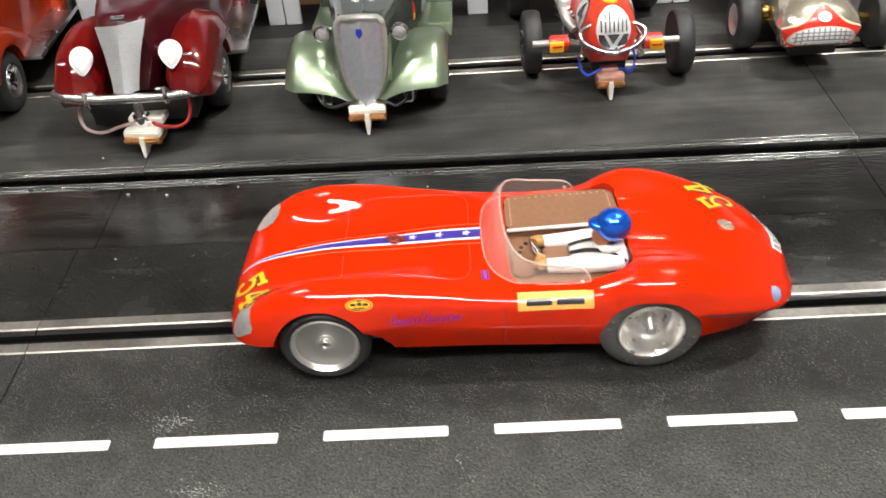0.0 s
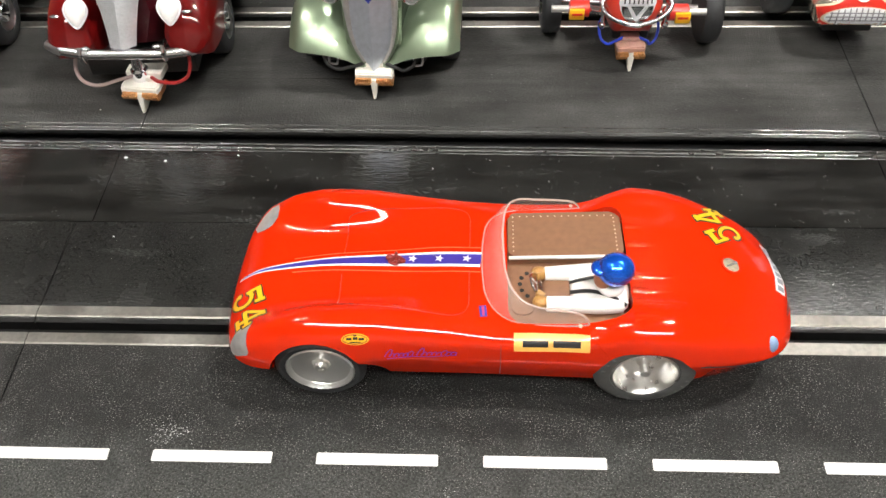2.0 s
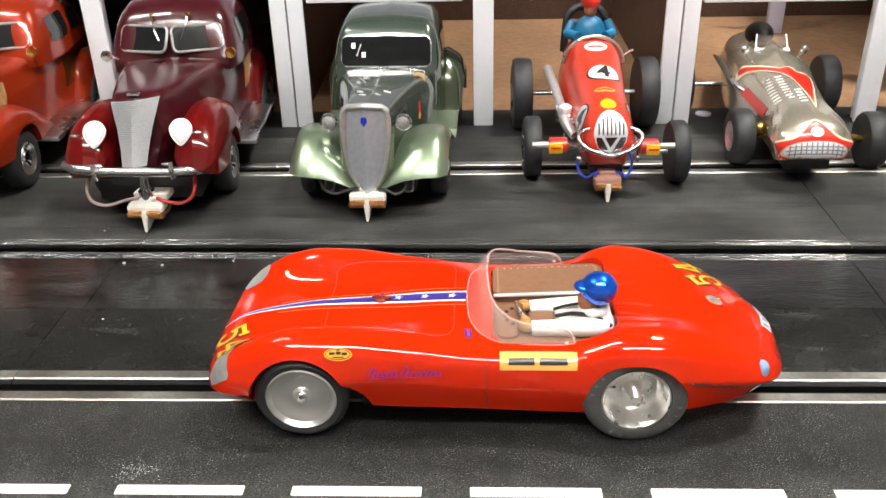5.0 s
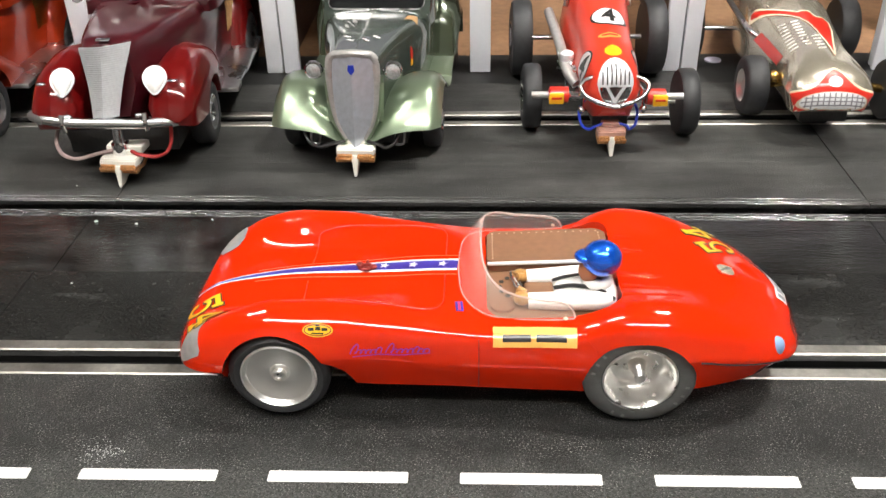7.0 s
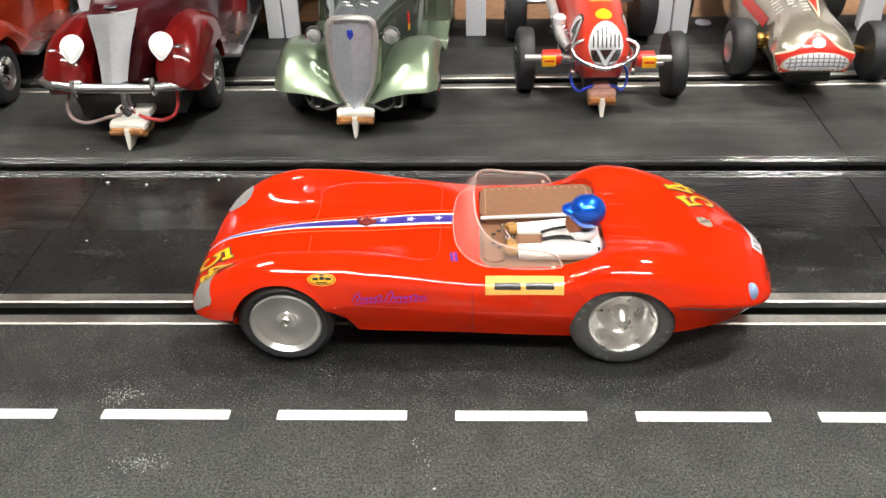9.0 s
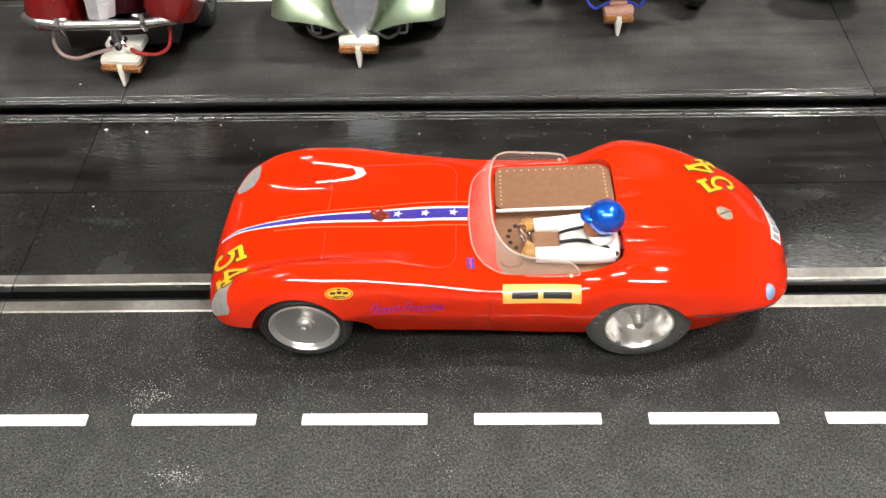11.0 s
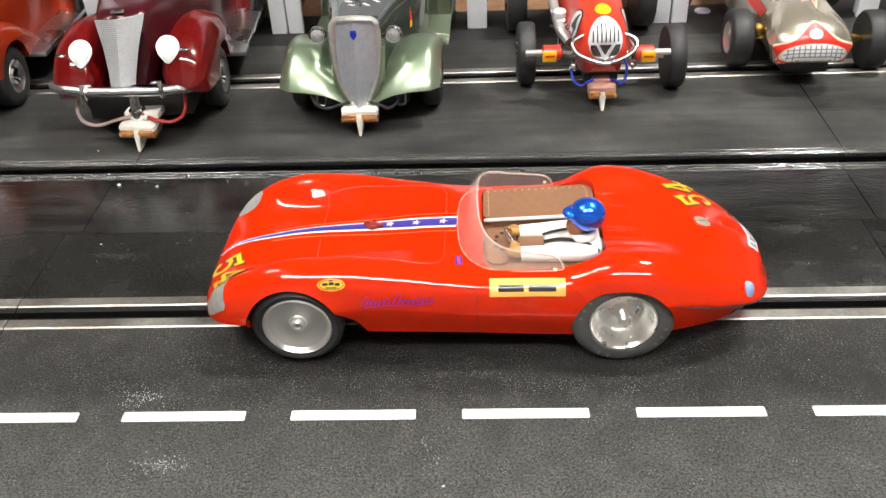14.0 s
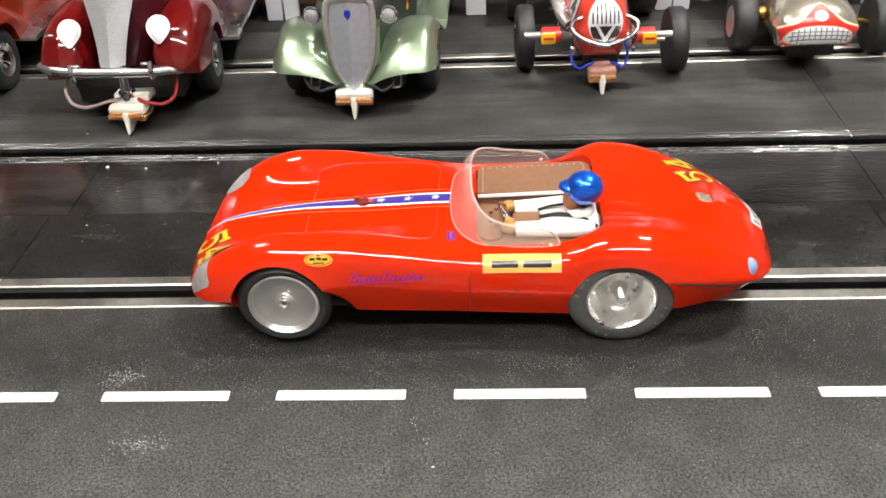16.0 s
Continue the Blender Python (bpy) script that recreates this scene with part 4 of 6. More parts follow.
# windscreen of clear plastic
def screen_line(inset, heights, back):
    half = [(0.0924, 0.0272), (0.0916, 0.0272), (0.0890, 0.0272), (0.0785, 0.0270), (0.0675, 0.0258), (0.0603, 0.0212), (0.0571, 0.0130), (0.0563, 0.0)]
    pts = []
    for (x, y), h, b in zip(half, heights, back):
        pts.append((x + b, y - inset * h / 0.01, h))
    full = [(x, -y, h) for x, y, h in pts] + [(x, y, h) for x, y, h in reversed(pts[:-1])]
    return smooth_line(full, 61)


rim_h = (0.0004, 0.0030, 0.0054, 0.0070, 0.0082, 0.0094, 0.0101, 0.0103)
rim_b = (0.0, 0.0, 0.0002, 0.0012, 0.0036, 0.0058, 0.0069, 0.0072)
foot = screen_line(0.0, (0,) * 8, (0,) * 8)
rim = screen_line(0.0020, rim_h, rim_b)
pane = bmesh.new()
rows = []
for (x, y, _), (u, v, h) in zip(foot, rim):
    base = on_skin(min(x, 0.0650) if abs(y) < 0.0262 else x, y if abs(y) < 0.0262 else math.copysign(0.0272, y))
    z0 = base[2] - 0.0002
    rows.append([pane.verts.new((x + (u - x) * k / 6, y + (v - y) * k / 6 , z0 + h * math.sin(k / 6 * math.pi / 2) * 1.0)) for k in range(7)])
for a, b in zip(rows, rows[1:]):
    for k in range(6):
        pane.faces.new((a[k], b[k], b[k + 1], a[k + 1]))
rim_pts = [tuple(r[-1].co) for r in rows]
foot_pts = [tuple(r[0].co) for r in rows]
bmesh.ops.recalc_face_normals(pane, faces=pane.faces)
bmesh.ops.solidify(pane, geom=pane.faces[:], thickness=0.0005)
screen = part("windscreen", pane, M_GLASS, racer, "clear plastic wrap-around windscreen")
screen.visible_shadow = False
part("rim", tube(rim_pts, 0.00040, 8), M_GLASS_EDGE, screen, "frosted plastic edge")
part("foot", tube(foot_pts, 0.00036, 8), M_GLASS_EDGE, screen, "frosted plastic edge")
for s in (-1, 1):
    part("rivet", ball(0.0007, (0.0895, s * 0.0280, 0.0358), (1, 1, 0.7), 12, 8), M_STITCH, screen)


# wheels
M_MARK = mat("faded_sidewall_print", (0.16, 0.16, 0.16), 0.6)


def racer_wheel(name, x, z, r, w, rim_r, side, deep, tyre_m, out):
    """Tyre, dished rim and axle nut; the outer face looks to -y."""
    m = pose(x, side * out, z, 0, 0, 0 if side < 0 else 180)
    hold = part(name, moved(turned([(0.0, rim_r), (-0.0006, rim_r + 0.0006), (-0.0008, (r + rim_r) / 2), (0.0002, r - 0.0009), (0.0012, r - 0.0001), (0.003, r), (w - 0.001, r), (w, r - 0.001),
                                   (w, rim_r)], 56, caps=(False, True)), m), tyre_m, racer)
    face = [(0.0010, rim_r + 0.0002), (-0.0004, rim_r + 0.0001), (-0.0007, rim_r - 0.0004), (0.0002, rim_r - 0.0010)]
    if deep:
        face += [(0.0014, rim_r * 0.885), (0.0048, rim_r * 0.82), (0.0066, rim_r * 0.76), (0.0074, rim_r * 0.68), (0.0076, rim_r * 0.34), (0.0070, rim_r * 0.26), (0.0044, 0.0023), (0.0036, 0.0012)]
    else:
        face += [(0.0003, rim_r * 0.90), (0.0010, rim_r * 0.87), (0.0011, rim_r * 0.82), (0.0016, rim_r * 0.70), (0.0021, rim_r * 0.50), (0.0022, rim_r * 0.36), (0.0021, rim_r * 0.27), (0.0017, rim_r * 0.24), (0.0015, 0.0022), (0.0014, 0.0010)]
    part("rim", moved(turned(face, 56, caps=(False, True)), m), M_ALU if deep else M_RIM, hold, "polished aluminium dish rim")
    if deep:
        stub = []
        for k in range(8):
            stub += [(0.0040 - k * 0.00055, 0.0017), (0.0040 - (k + 0.5) * 0.00055, 0.00145)]
        part("axle_stub", moved(turned(stub, 20), m), M_ALU, hold, "threaded axle stub")
        for k in range(26):
            if k % 13 in (2, 3, 4, 5, 9, 10, 11, 12):
                continue
            a = 2 * math.pi * k / 26 + 0.3
            rr = (r + rim_r) / 2 + 0.0002
            letter = moved(box(-0.0004, 0.0004, -0.0001, 0.0001, -0.0006, 0.0006), pose(rr * math.sin(a), -0.0008, rr * math.cos(a), 0, math.degrees(a), 0))
            part("sidewall_mark", moved(letter, m), M_MARK, hold)
    else:
        part("axle_nut", moved(turned([(0.0016, 0.0022), (0.0002, 0.0022), (-0.0002, 0.0018), (0.0, 0.0011), (0.0010, 0.0009)], 28, caps=(False, False)), m), M_ALU, hold)
        part("axle_end", moved(turned([(0.0012, 0.0010), (0.0008, 0.0010), (0.0006, 0.0008)], 20), m), M_DULL, hold, "dark steel axle end")
    return hold


for side in (-1, 1):
    racer_wheel("front_wheel", HUB_F, 0.0177, 0.0161, 0.0085, 0.0120, side, False, M_RUBBER, 0.0346)
    racer_wheel("rear_wheel", HUB_R, 0.0178, 0.0178, 0.0120, 0.0115, side, True, M_GREY_RUBBER, 0.0348)
part("guide_shoe", join(box(-0.020, -0.010, -0.003, 0.003, 0.0014, 0.008, 0.0006), box(-0.021, -0.009, -0.0006 - 0.0040, 0.0006 - 0.0040, -0.005, 0.002)), M_BLACK, racer)

# ---- the parked cars ----


def section_loft(x0, x1, n, top, crest_y, crest_z, wide_y, wide_z, low_y, low_z, valley=None, at_y=0.0, m=7):
    bm = loft(stations(x0, x1, n), lambda x: side_section(top(x), crest_y(x), crest_z(x), wide_y(x), wide_z(x), low_y(x), low_z(x), valley(x) if valley else None, m))
    return moved(bm, Matrix.Translation((0, at_y, 0)))


def even(v):
    return lambda x: v / 1000


def road_wheel(car, x, y, r, w, rim_r, hub, side, z=None, name="wheel", cap=None, tyre=None):
    """side: +1 looks to +y."""
    m = pose(x, y, r if z is None else z, 0, 0, 180 if side > 0 else 0)
    t = part(name, moved(turned([(w * 0.16, rim_r), (0.0, rim_r + 0.0006), (-0.0002, (r + rim_r) / 2), (0.0006, r - 0.0012), (0.0018, r - 0.0002), (w * 0.5, r), (w - 0.0018, r - 0.0002),
                                 (w - 0.0006, r - 0.0012), (w, rim_r)], 40, caps=(False, True)), m), tyre or M_RUBBER, car)
    part("rim", moved(turned([(0.0006, rim_r + 0.0003), (0.0, rim_r - 0.0002), (0.0010, rim_r - 0.0012), (0.0024, rim_r * 0.6), (0.0012, rim_r * 0.35), (0.0006, rim_r * 0.1)], 32, caps=(False, True)), m), hub, t)
    if cap:
        part("hub_cap", moved(turned([(0.0022, rim_r * 0.62), (0.0004, rim_r * 0.5), (-0.0004, rim_r * 0.2)], 28), m), cap, t)
    return t


def guide(car, x, z, wires, shoe=M_NYLON, half=0.0095, turn=0.0, reach=0.0200, gauge=0.0009, inward=0.98):
    """Pick-up guide, turned on its post: block with a neck, blade, rows of copper braid loops and two wires."""
    m = pose(x, 0, z, 0, 0, turn)
    plan = [(-0.0022, -half * 0.92), (0.0010, -half), (0.0060, -half * 0.94), (0.0085, -half * 0.62), (0.0150, -half * 0.58), (0.0150, half * 0.58), (0.0085, half * 0.62), (0.0060, half * 0.94), (0.0010, half), (-0.0022, half * 0.92)]
    block = prism(plan, 0.0048, 0.0086)
    bmesh.ops.bevel(block, geom=[e for e in block.edges if abs(e.verts[0].co.z - e.verts[1].co.z) < 1e-6], offset=0.0007, segments=2, affect="EDGES")
    g = part("guide", moved(join(block, box(0.0030, 0.0125, -0.0046, 0.0046, 0.0080, 0.0108, 0.0009)), m), shoe, car, "white nylon guide block" if shoe == M_NYLON else "pinkish plastic guide block")
    blade = bmesh.new()
    pts = [(-0.0046, -0.0050), (-0.0030, 0.0056), (0.009, 0.0056), (0.0085, 0.0), (0.0, -0.0046)]
    thick = (0.0006, 0.0019, 0.0019, 0.0011, 0.0008)
    a = [blade.verts.new((p, -t, q)) for (p, q), t in zip(pts, thick)]
    b = [blade.verts.new((p, t, q)) for (p, q), t in zip(pts, thick)]
    for i in range(5):
        blade.faces.new((a[i], a[(i + 1) % 5], b[(i + 1) % 5], b[i]))
    blade.faces.new(a[::-1])
    blade.faces.new(b)
    bmesh.ops.recalc_face_normals(blade, faces=blade.faces)
    bmesh.ops.bevel(blade, geom=blade.edges[:], offset=0.0003, segments=2, affect="EDGES")
    part("blade", moved(blade, m), M_NYLON, g, "white nylon blade")
    for s in (-1, 1):
        turns, y0, y1 = 7, 0.0017, half - 0.0008
        coil = [(-0.0006 - 0.0026 * math.cos(a), s * (y0 + (y1 - y0) * a / (2 * math.pi * turns)), 0.0040 + 0.0019 * math.sin(a)) for a in np.linspace(0, 2 * math.pi * turns, turns * 10 + 1)]
        coil += [(0.003, s * y1, 0.0030), (0.008, s * half * 0.80, 0.0016), (0.0125, s * half * 0.74, 0.0026)]
        part("braid", moved(tube(coil, 0.00080, 7), m), M_COPPER, g, "frayed copper braid")
    for s, w in zip((1, -1), wires):
        wide = reach * (1.22 if s > 0 else 1.0)
        start = m @ Vector((0.0045, s * half * 0.50, 0.0102))
        out = m @ Vector((0.0020, s * half * 1.05, 0.0098))
        part("wire", tube([tuple(start), tuple(out), (x + 0.0020, s * wide * 0.70, z + 0.0078), (x + 0.0035, s * wide * 0.94, z + 0.0100), (x + 0.0065, s * wide * 1.02, z + 0.0150), (x + 0.014, s * wide * inward, z + 0.0230)], gauge, 8, 30), w, g)
    return g


def dressed(parent, tree):
    """Lays flat shapes on a surface, seen along a direction given by right and up."""
    def lay(name, shape, at, right, up, m, lift=0.0002, label="", longest=0.003):
        bm = laid(shape, at, right, up, tree, lift, longest, 0.03)
        return part(name, bm, m, parent, label, 60)
    return lay


TOP = ((0, -1, 0), (1, 0, 0))


def coupe(pose_m, paint, body_paint, label, flame, low=1.0, turn=0.0):
    car = thing("slot_car", pose_m, label, "toy car")
    body_bm = section_loft(0.0105, 0.208, 50, keys((10, 62), (12, 66), (18, 67.2), (40, 66.5), (70, 65), (92, 63.5), (120, 64.5), (160, 64), (190, 56), (202, 44), (208, 32)),
                           keys((10, 8), (18, 11), (40, 16), (70, 22), (90, 26), (110, 28), (160, 28), (195, 20), (208, 8)),
                           keys((10, 61), (18, 65.6), (40, 64.8), (70, 63), (90, 61.8), (110, 62), (160, 61), (190, 52), (208, 30)),
                           keys((10, 11), (18, 15), (40, 21.5), (70, 27.5), (90, 31), (110, 32.5), (160, 32.5), (194, 26), (208, 12)),
                           keys((10, 46), (40, 48), (70, 47), (150, 45), (208, 28)), keys((10, 5), (40, 17), (70, 24), (100, 29), (160, 31), (208, 11)), keys((10, 30), (25, 22), (60, 18), (150, 18), (208, 24)))
    tree = tree_of(body_bm)
    body = part("body", body_bm, body_paint, car)
    cab_bm = section_loft(0.088, 0.198, 44, keys((88, 63), (91, 69), (96, 78), (101, 85.5), (108, 90), (122, 92.5), (140, 91), (158, 86), (178, 76), (190, 65), (198, 54)),
                          keys((88, 23), (100, 24), (125, 24.5), (160, 21), (198, 10)), keys((88, 62.5), (91, 68.3), (96, 77), (101, 84), (108, 88), (122, 90), (140, 88.5), (158, 83.5), (178, 73.5), (198, 52)),
                          keys((88, 32), (98, 35), (122, 36.5), (160, 33.5), (198, 20)), keys((88, 61), (96, 66), (122, 70), (160, 66), (198, 50)),
                          keys((88, 32.5), (98, 35.5), (122, 37), (160, 34), (198, 20)), even(56))
    cab_tree = tree_of(cab_bm)
    cab = part("cabin", cab_bm, body_paint, car)
    lay = dressed(cab, cab_tree)
    for s in (-1, 1):
        # the two panes of the screen meet in a slight vee
        m = pose(0.0925, s * 0.0150, 0.0735, 0, 0, -s * 14) @ pose(0, 0, 0, 0, 31, 0)
        rim = [(0.0, y, z) for y, z in rounded(-0.0138, 0.0138, -0.0074, 0.0074, 0.0032)]
        frame_part = part("window_frame", moved(tube(rim + [rim[0]], 0.0008, 8), m), M_LAMP, cab, "bright window frame")
        part("windscreen", moved(prism([(-x, y) for x, y in rounded(-0.0076, 0.0076, -0.0140, 0.0140, 0.0032)], -0.0006, 0.0), m @ pose(0, 0, 0, 0, -90, 0)), M_WINDOW, frame_part, "dark windscreen pane")
        part("wiper", tube([(0.0970, s * 0.010, 0.0845), (0.0932, s * 0.0088, 0.0795), (0.0894, s * 0.0060, 0.0730)], 0.0004, 6), M_CHROME, cab)
        part("wiper_pivot", ball(0.0014, (0.0978, s * 0.010, 0.0850)), M_BRASS, cab)
        up = (0, -s * 0.2, 1)
        lay("side_window", flat(rounded(-0.0115, 0.0115, -0.0075, 0.0075, 0.003)), (0.120, s * 0.03, 0.0715), (-s, 0, 0), up, M_WINDOW, 0.0004, "dark side window")
        lay("side_window", flat(rounded(-0.0095, 0.0095, -0.0065, 0.0065, 0.004)), (0.148, s * 0.03, 0.0705), (-s, 0, 0), up, M_WINDOW, 0.0004, "dark side window")
    lay2 = dressed(body, tree)
    for s in (-1, 1):
        if low < 1:
            lay2("bonnet_panel", flat([(-0.022, -0.0085), (0.018, -0.0105), (0.021, 0.0050), (0.004, 0.0068), (-0.020, 0.0090)]), (0.040, s * 0.018, 0.0490), (-s, 0, 0), (0, -s * 0.3, 1), M_WOODY, 0.0004, "gold bonnet side panel")
            lay2("panel_mark", oval(0.0050, 0.0022), (0.040, s * 0.018, 0.0490), (-s, 0, 0), (0, -s * 0.3, 1), M_YELLOW, 0.0007, "yellow mark")
        up = (0, -s * 0.05, 1)
        lay2("side_panel", rect(-0.016, 0.014, -0.009, 0.008), (0.140, s * 0.03, 0.042), (-s, 0, 0), up, flame, 0.0004, "tan side panel")
        drop = lambda *pairs: keys(*[(x, 20 + (z - 20) * low) for x, z in pairs])
        fen = section_loft(-0.001, 0.094, 36, drop((-1, 33), (1, 39), (6, 46.5), (12, 50.5), (22, 53.8), (38, 54.8), (58, 50.5), (78, 36), (94, 21)), keys((-1, 1.5), (6, 4), (30, 5), (94, 3)),
                           drop((-1, 32.3), (1, 38), (6, 45.3), (12, 49.2), (22, 52.3), (38, 53.2), (58, 49), (78, 34.5), (94, 20)), keys((-1, 4), (1, 8), (6, 10.8), (20, 12), (50, 12), (75, 10.5), (94, 7)),
                           drop((-1, 31.5), (6, 37), (35, 42), (60, 38), (78, 28), (94, 18)), keys((-1, 4), (6, 10), (30, 11.4), (70, 10), (94, 7)), keys((-1, 31), (2, 28), (8, 26), (50, 22), (94, 17)), at_y=s * 0.0270)
        fen = cut(fen, turned([(s * 0.024 if s > 0 else -0.06, 0.0188), (0.06 if s > 0 else -0.024, 0.0188)], 40, "Y", (0.0460, 0, 0.017)))
        fender = part("fender", fen, paint, car)
        drop_lens = ball(0.0053, (0, 0, 0), (0.46, 0.96, 1.0), 32, 20)
        for v in drop_lens.verts:
            if v.co.z < 0:
                v.co.y *= 1 - 0.50 * (-v.co.z / 0.0053) ** 1.6
                v.co.z *= 1.40
        lamp = part("headlamp", moved(drop_lens, pose(0.0078, s * 0.0212, 0.0205 + 0.0292 * low, 0, 34, 0)), M_LENS, fender, "white headlamp lens")
        part("lamp_ring", moved(tube([(-0.0002, 0.0052 * (1 - 0.50 * max(0, -math.sin(a)) ** 1.6) * math.cos(a), (0.0054 if math.sin(a) > 0 else 0.0075) * math.sin(a)) for a in np.linspace(0, 2 * math.pi, 41)], 0.0006), pose(0.0078, s * 0.0212, 0.0205 + 0.0292 * low, 0, 34, 0)), M_PLATE, lamp)
        part("lamp_trim", ball(0.0011, (0.0045, s * 0.0300, 0.0495), (1, 2.2, 0.8)), M_CHROME, fender)
        rear = section_loft(0.132, 0.196, 24, keys((132, 20), (140, 40), (155, 49), (170, 47), (186, 36), (196, 22)), keys((132, 2), (155, 4), (196, 2)), keys((132, 19), (140, 39), (155, 47), (170, 45), (186, 34), (196, 21)),
                            keys((132, 6), (150, 10), (175, 10), (196, 5)), keys((132, 18), (155, 34), (196, 20)), keys((132, 6), (150, 10), (175, 10), (196, 5)), even(17), at_y=s * 0.0300)
        rear = cut(rear, turned([(s * 0.027 if s > 0 else -0.06, 0.0185), (0.06 if s > 0 else -0.027, 0.0185)], 40, "Y", (0.158, 0, 0.017)))
        part("rear_fender", rear, paint, car)
        road_wheel(car, 0.0460, s * 0.0365, 0.0165, 0.0105, 0.0090, M_DULL, s, cap=M_CHROME)
        road_wheel(car, 0.1580, s * 0.0405, 0.0170, 0.0120, 0.0090, M_DULL, s, cap=M_CHROME)
        part("running_board", box(0.066, 0.150, min(s * 0.027, s * 0.0462), max(s * 0.027, s * 0.0462), 0.0185, 0.0215, 0.0008), M_DULL, car, "bright metal running board")
        part("spot_lamp", join(turned([(0.0005, 0.0010), (0.0, 0.0030), (0.0012, 0.0032), (0.0040, 0.0020), (0.0050, 0.0004)], 20, "X", (0.082, s * 0.0345, 0.0670)), tube([(0.086, s * 0.0345, 0.067), (0.091, s * 0.029, 0.062)], 0.0007)), M_BRASS if s < 0 else M_CHROME, car, "small bright spot lamp")
        part("overrider", join(tube([(-0.0016, 0.0028 + s * 0.0190, 0.0284), (-0.0030, 0.0028 + s * 0.0190, 0.0325), (-0.0016, 0.0028 + s * 0.0190, 0.0366)], 0.0013, 10, 9), ball(0.0014, (-0.0012, 0.0028 + s * 0.0165, 0.0355), (1, 1.6, 0.8))), M_DULL, car)
    # grille of fine horizontal bars, narrowing downward
    wid = keys((33, 6.0), (40, 6.7), (52, 8.6), (62, 11.0), (66.5, 12.0))
    crooked = keys((33, 3.0), (50, 0.4), (66.5, -2.0))
    g = bmesh.new()
    rows = []
    for k in range(69):
        z = 0.0335 + 0.033 * k / 68
        w, out = wid(z), 0.00016 if k % 2 else 0.0
        rows.append([g.verts.new((-0.0006 + 0.0048 * (z - 0.0335) / 0.033 + 0.0030 * abs(u - 0.10) ** 1.4 - out, crooked(z) + u * w, z - 0.0010 * u * (z - 0.0335) / 0.033)) for u in (-1, -0.8, -0.6, -0.52, -0.2, 0.1, 0.5, 1)])
    for a, b in zip(rows, rows[1:]):
        for i in range(7):
            g.faces.new((a[i], b[i], b[i + 1], a[i + 1]))
    bmesh.ops.recalc_face_normals(g, faces=g.faces)
    bmesh.ops.solidify(g, geom=g.faces[:], thickness=0.0012)
    grille = part("grille", g, M_RIBBED, car, "bright ribbed grille", 20)
    part("bonnet_badge", box(0.0105, 0.0135, -0.0032, 0.0032, 0.0668, 0.0676, 0.0003), M_CHROME, car)
    skew = pose(0, 0.0026, 0.0320, 2.4, 0, 0) @ pose(0, 0, -0.0320)
    part("bumper", moved(tube([(0.0060, -0.0375, 0.0322), (0.0012, -0.030, 0.0322), (-0.0012, -0.012, 0.0318), (-0.0012, 0.012, 0.0318), (0.0012, 0.029, 0.0322), (0.0060, 0.0360, 0.0322)], 0.0025, 12, 40), skew), M_DULL, car, "chrome front bumper")
    for s in (-1, 1):
        part("bumper_iron", tube([(0.020, s * 0.013, 0.026), (-0.001, s * 0.013, 0.031)], 0.0010), M_DULL, car)
    part("floor_pan", box(0.010, 0.190, -0.026, 0.026, 0.012, 0.024, 0.001), M_BLACK, car)
    part("guide_post", turned([(0.010, 0.0042), (0.0155, 0.0042), (0.0165, 0.0030), (0.024, 0.0024)], 20, "Z", (0.004, 0, 0.004)), M_CHROME, car)
    part("guide_carrier", moved(box(0.0050, 0.0150, -0.0098, 0.0082, 0.0145, 0.0182, 0.0008), pose(-0.002, 0, 0, 0, 0, turn)), M_NYLON, car, "white nylon guide carrier")
    guide(car, -0.002, 0.0058, (M_WIRE_G, M_WIRE_R), turn=turn, reach=0.0240, gauge=0.0009)
    return car


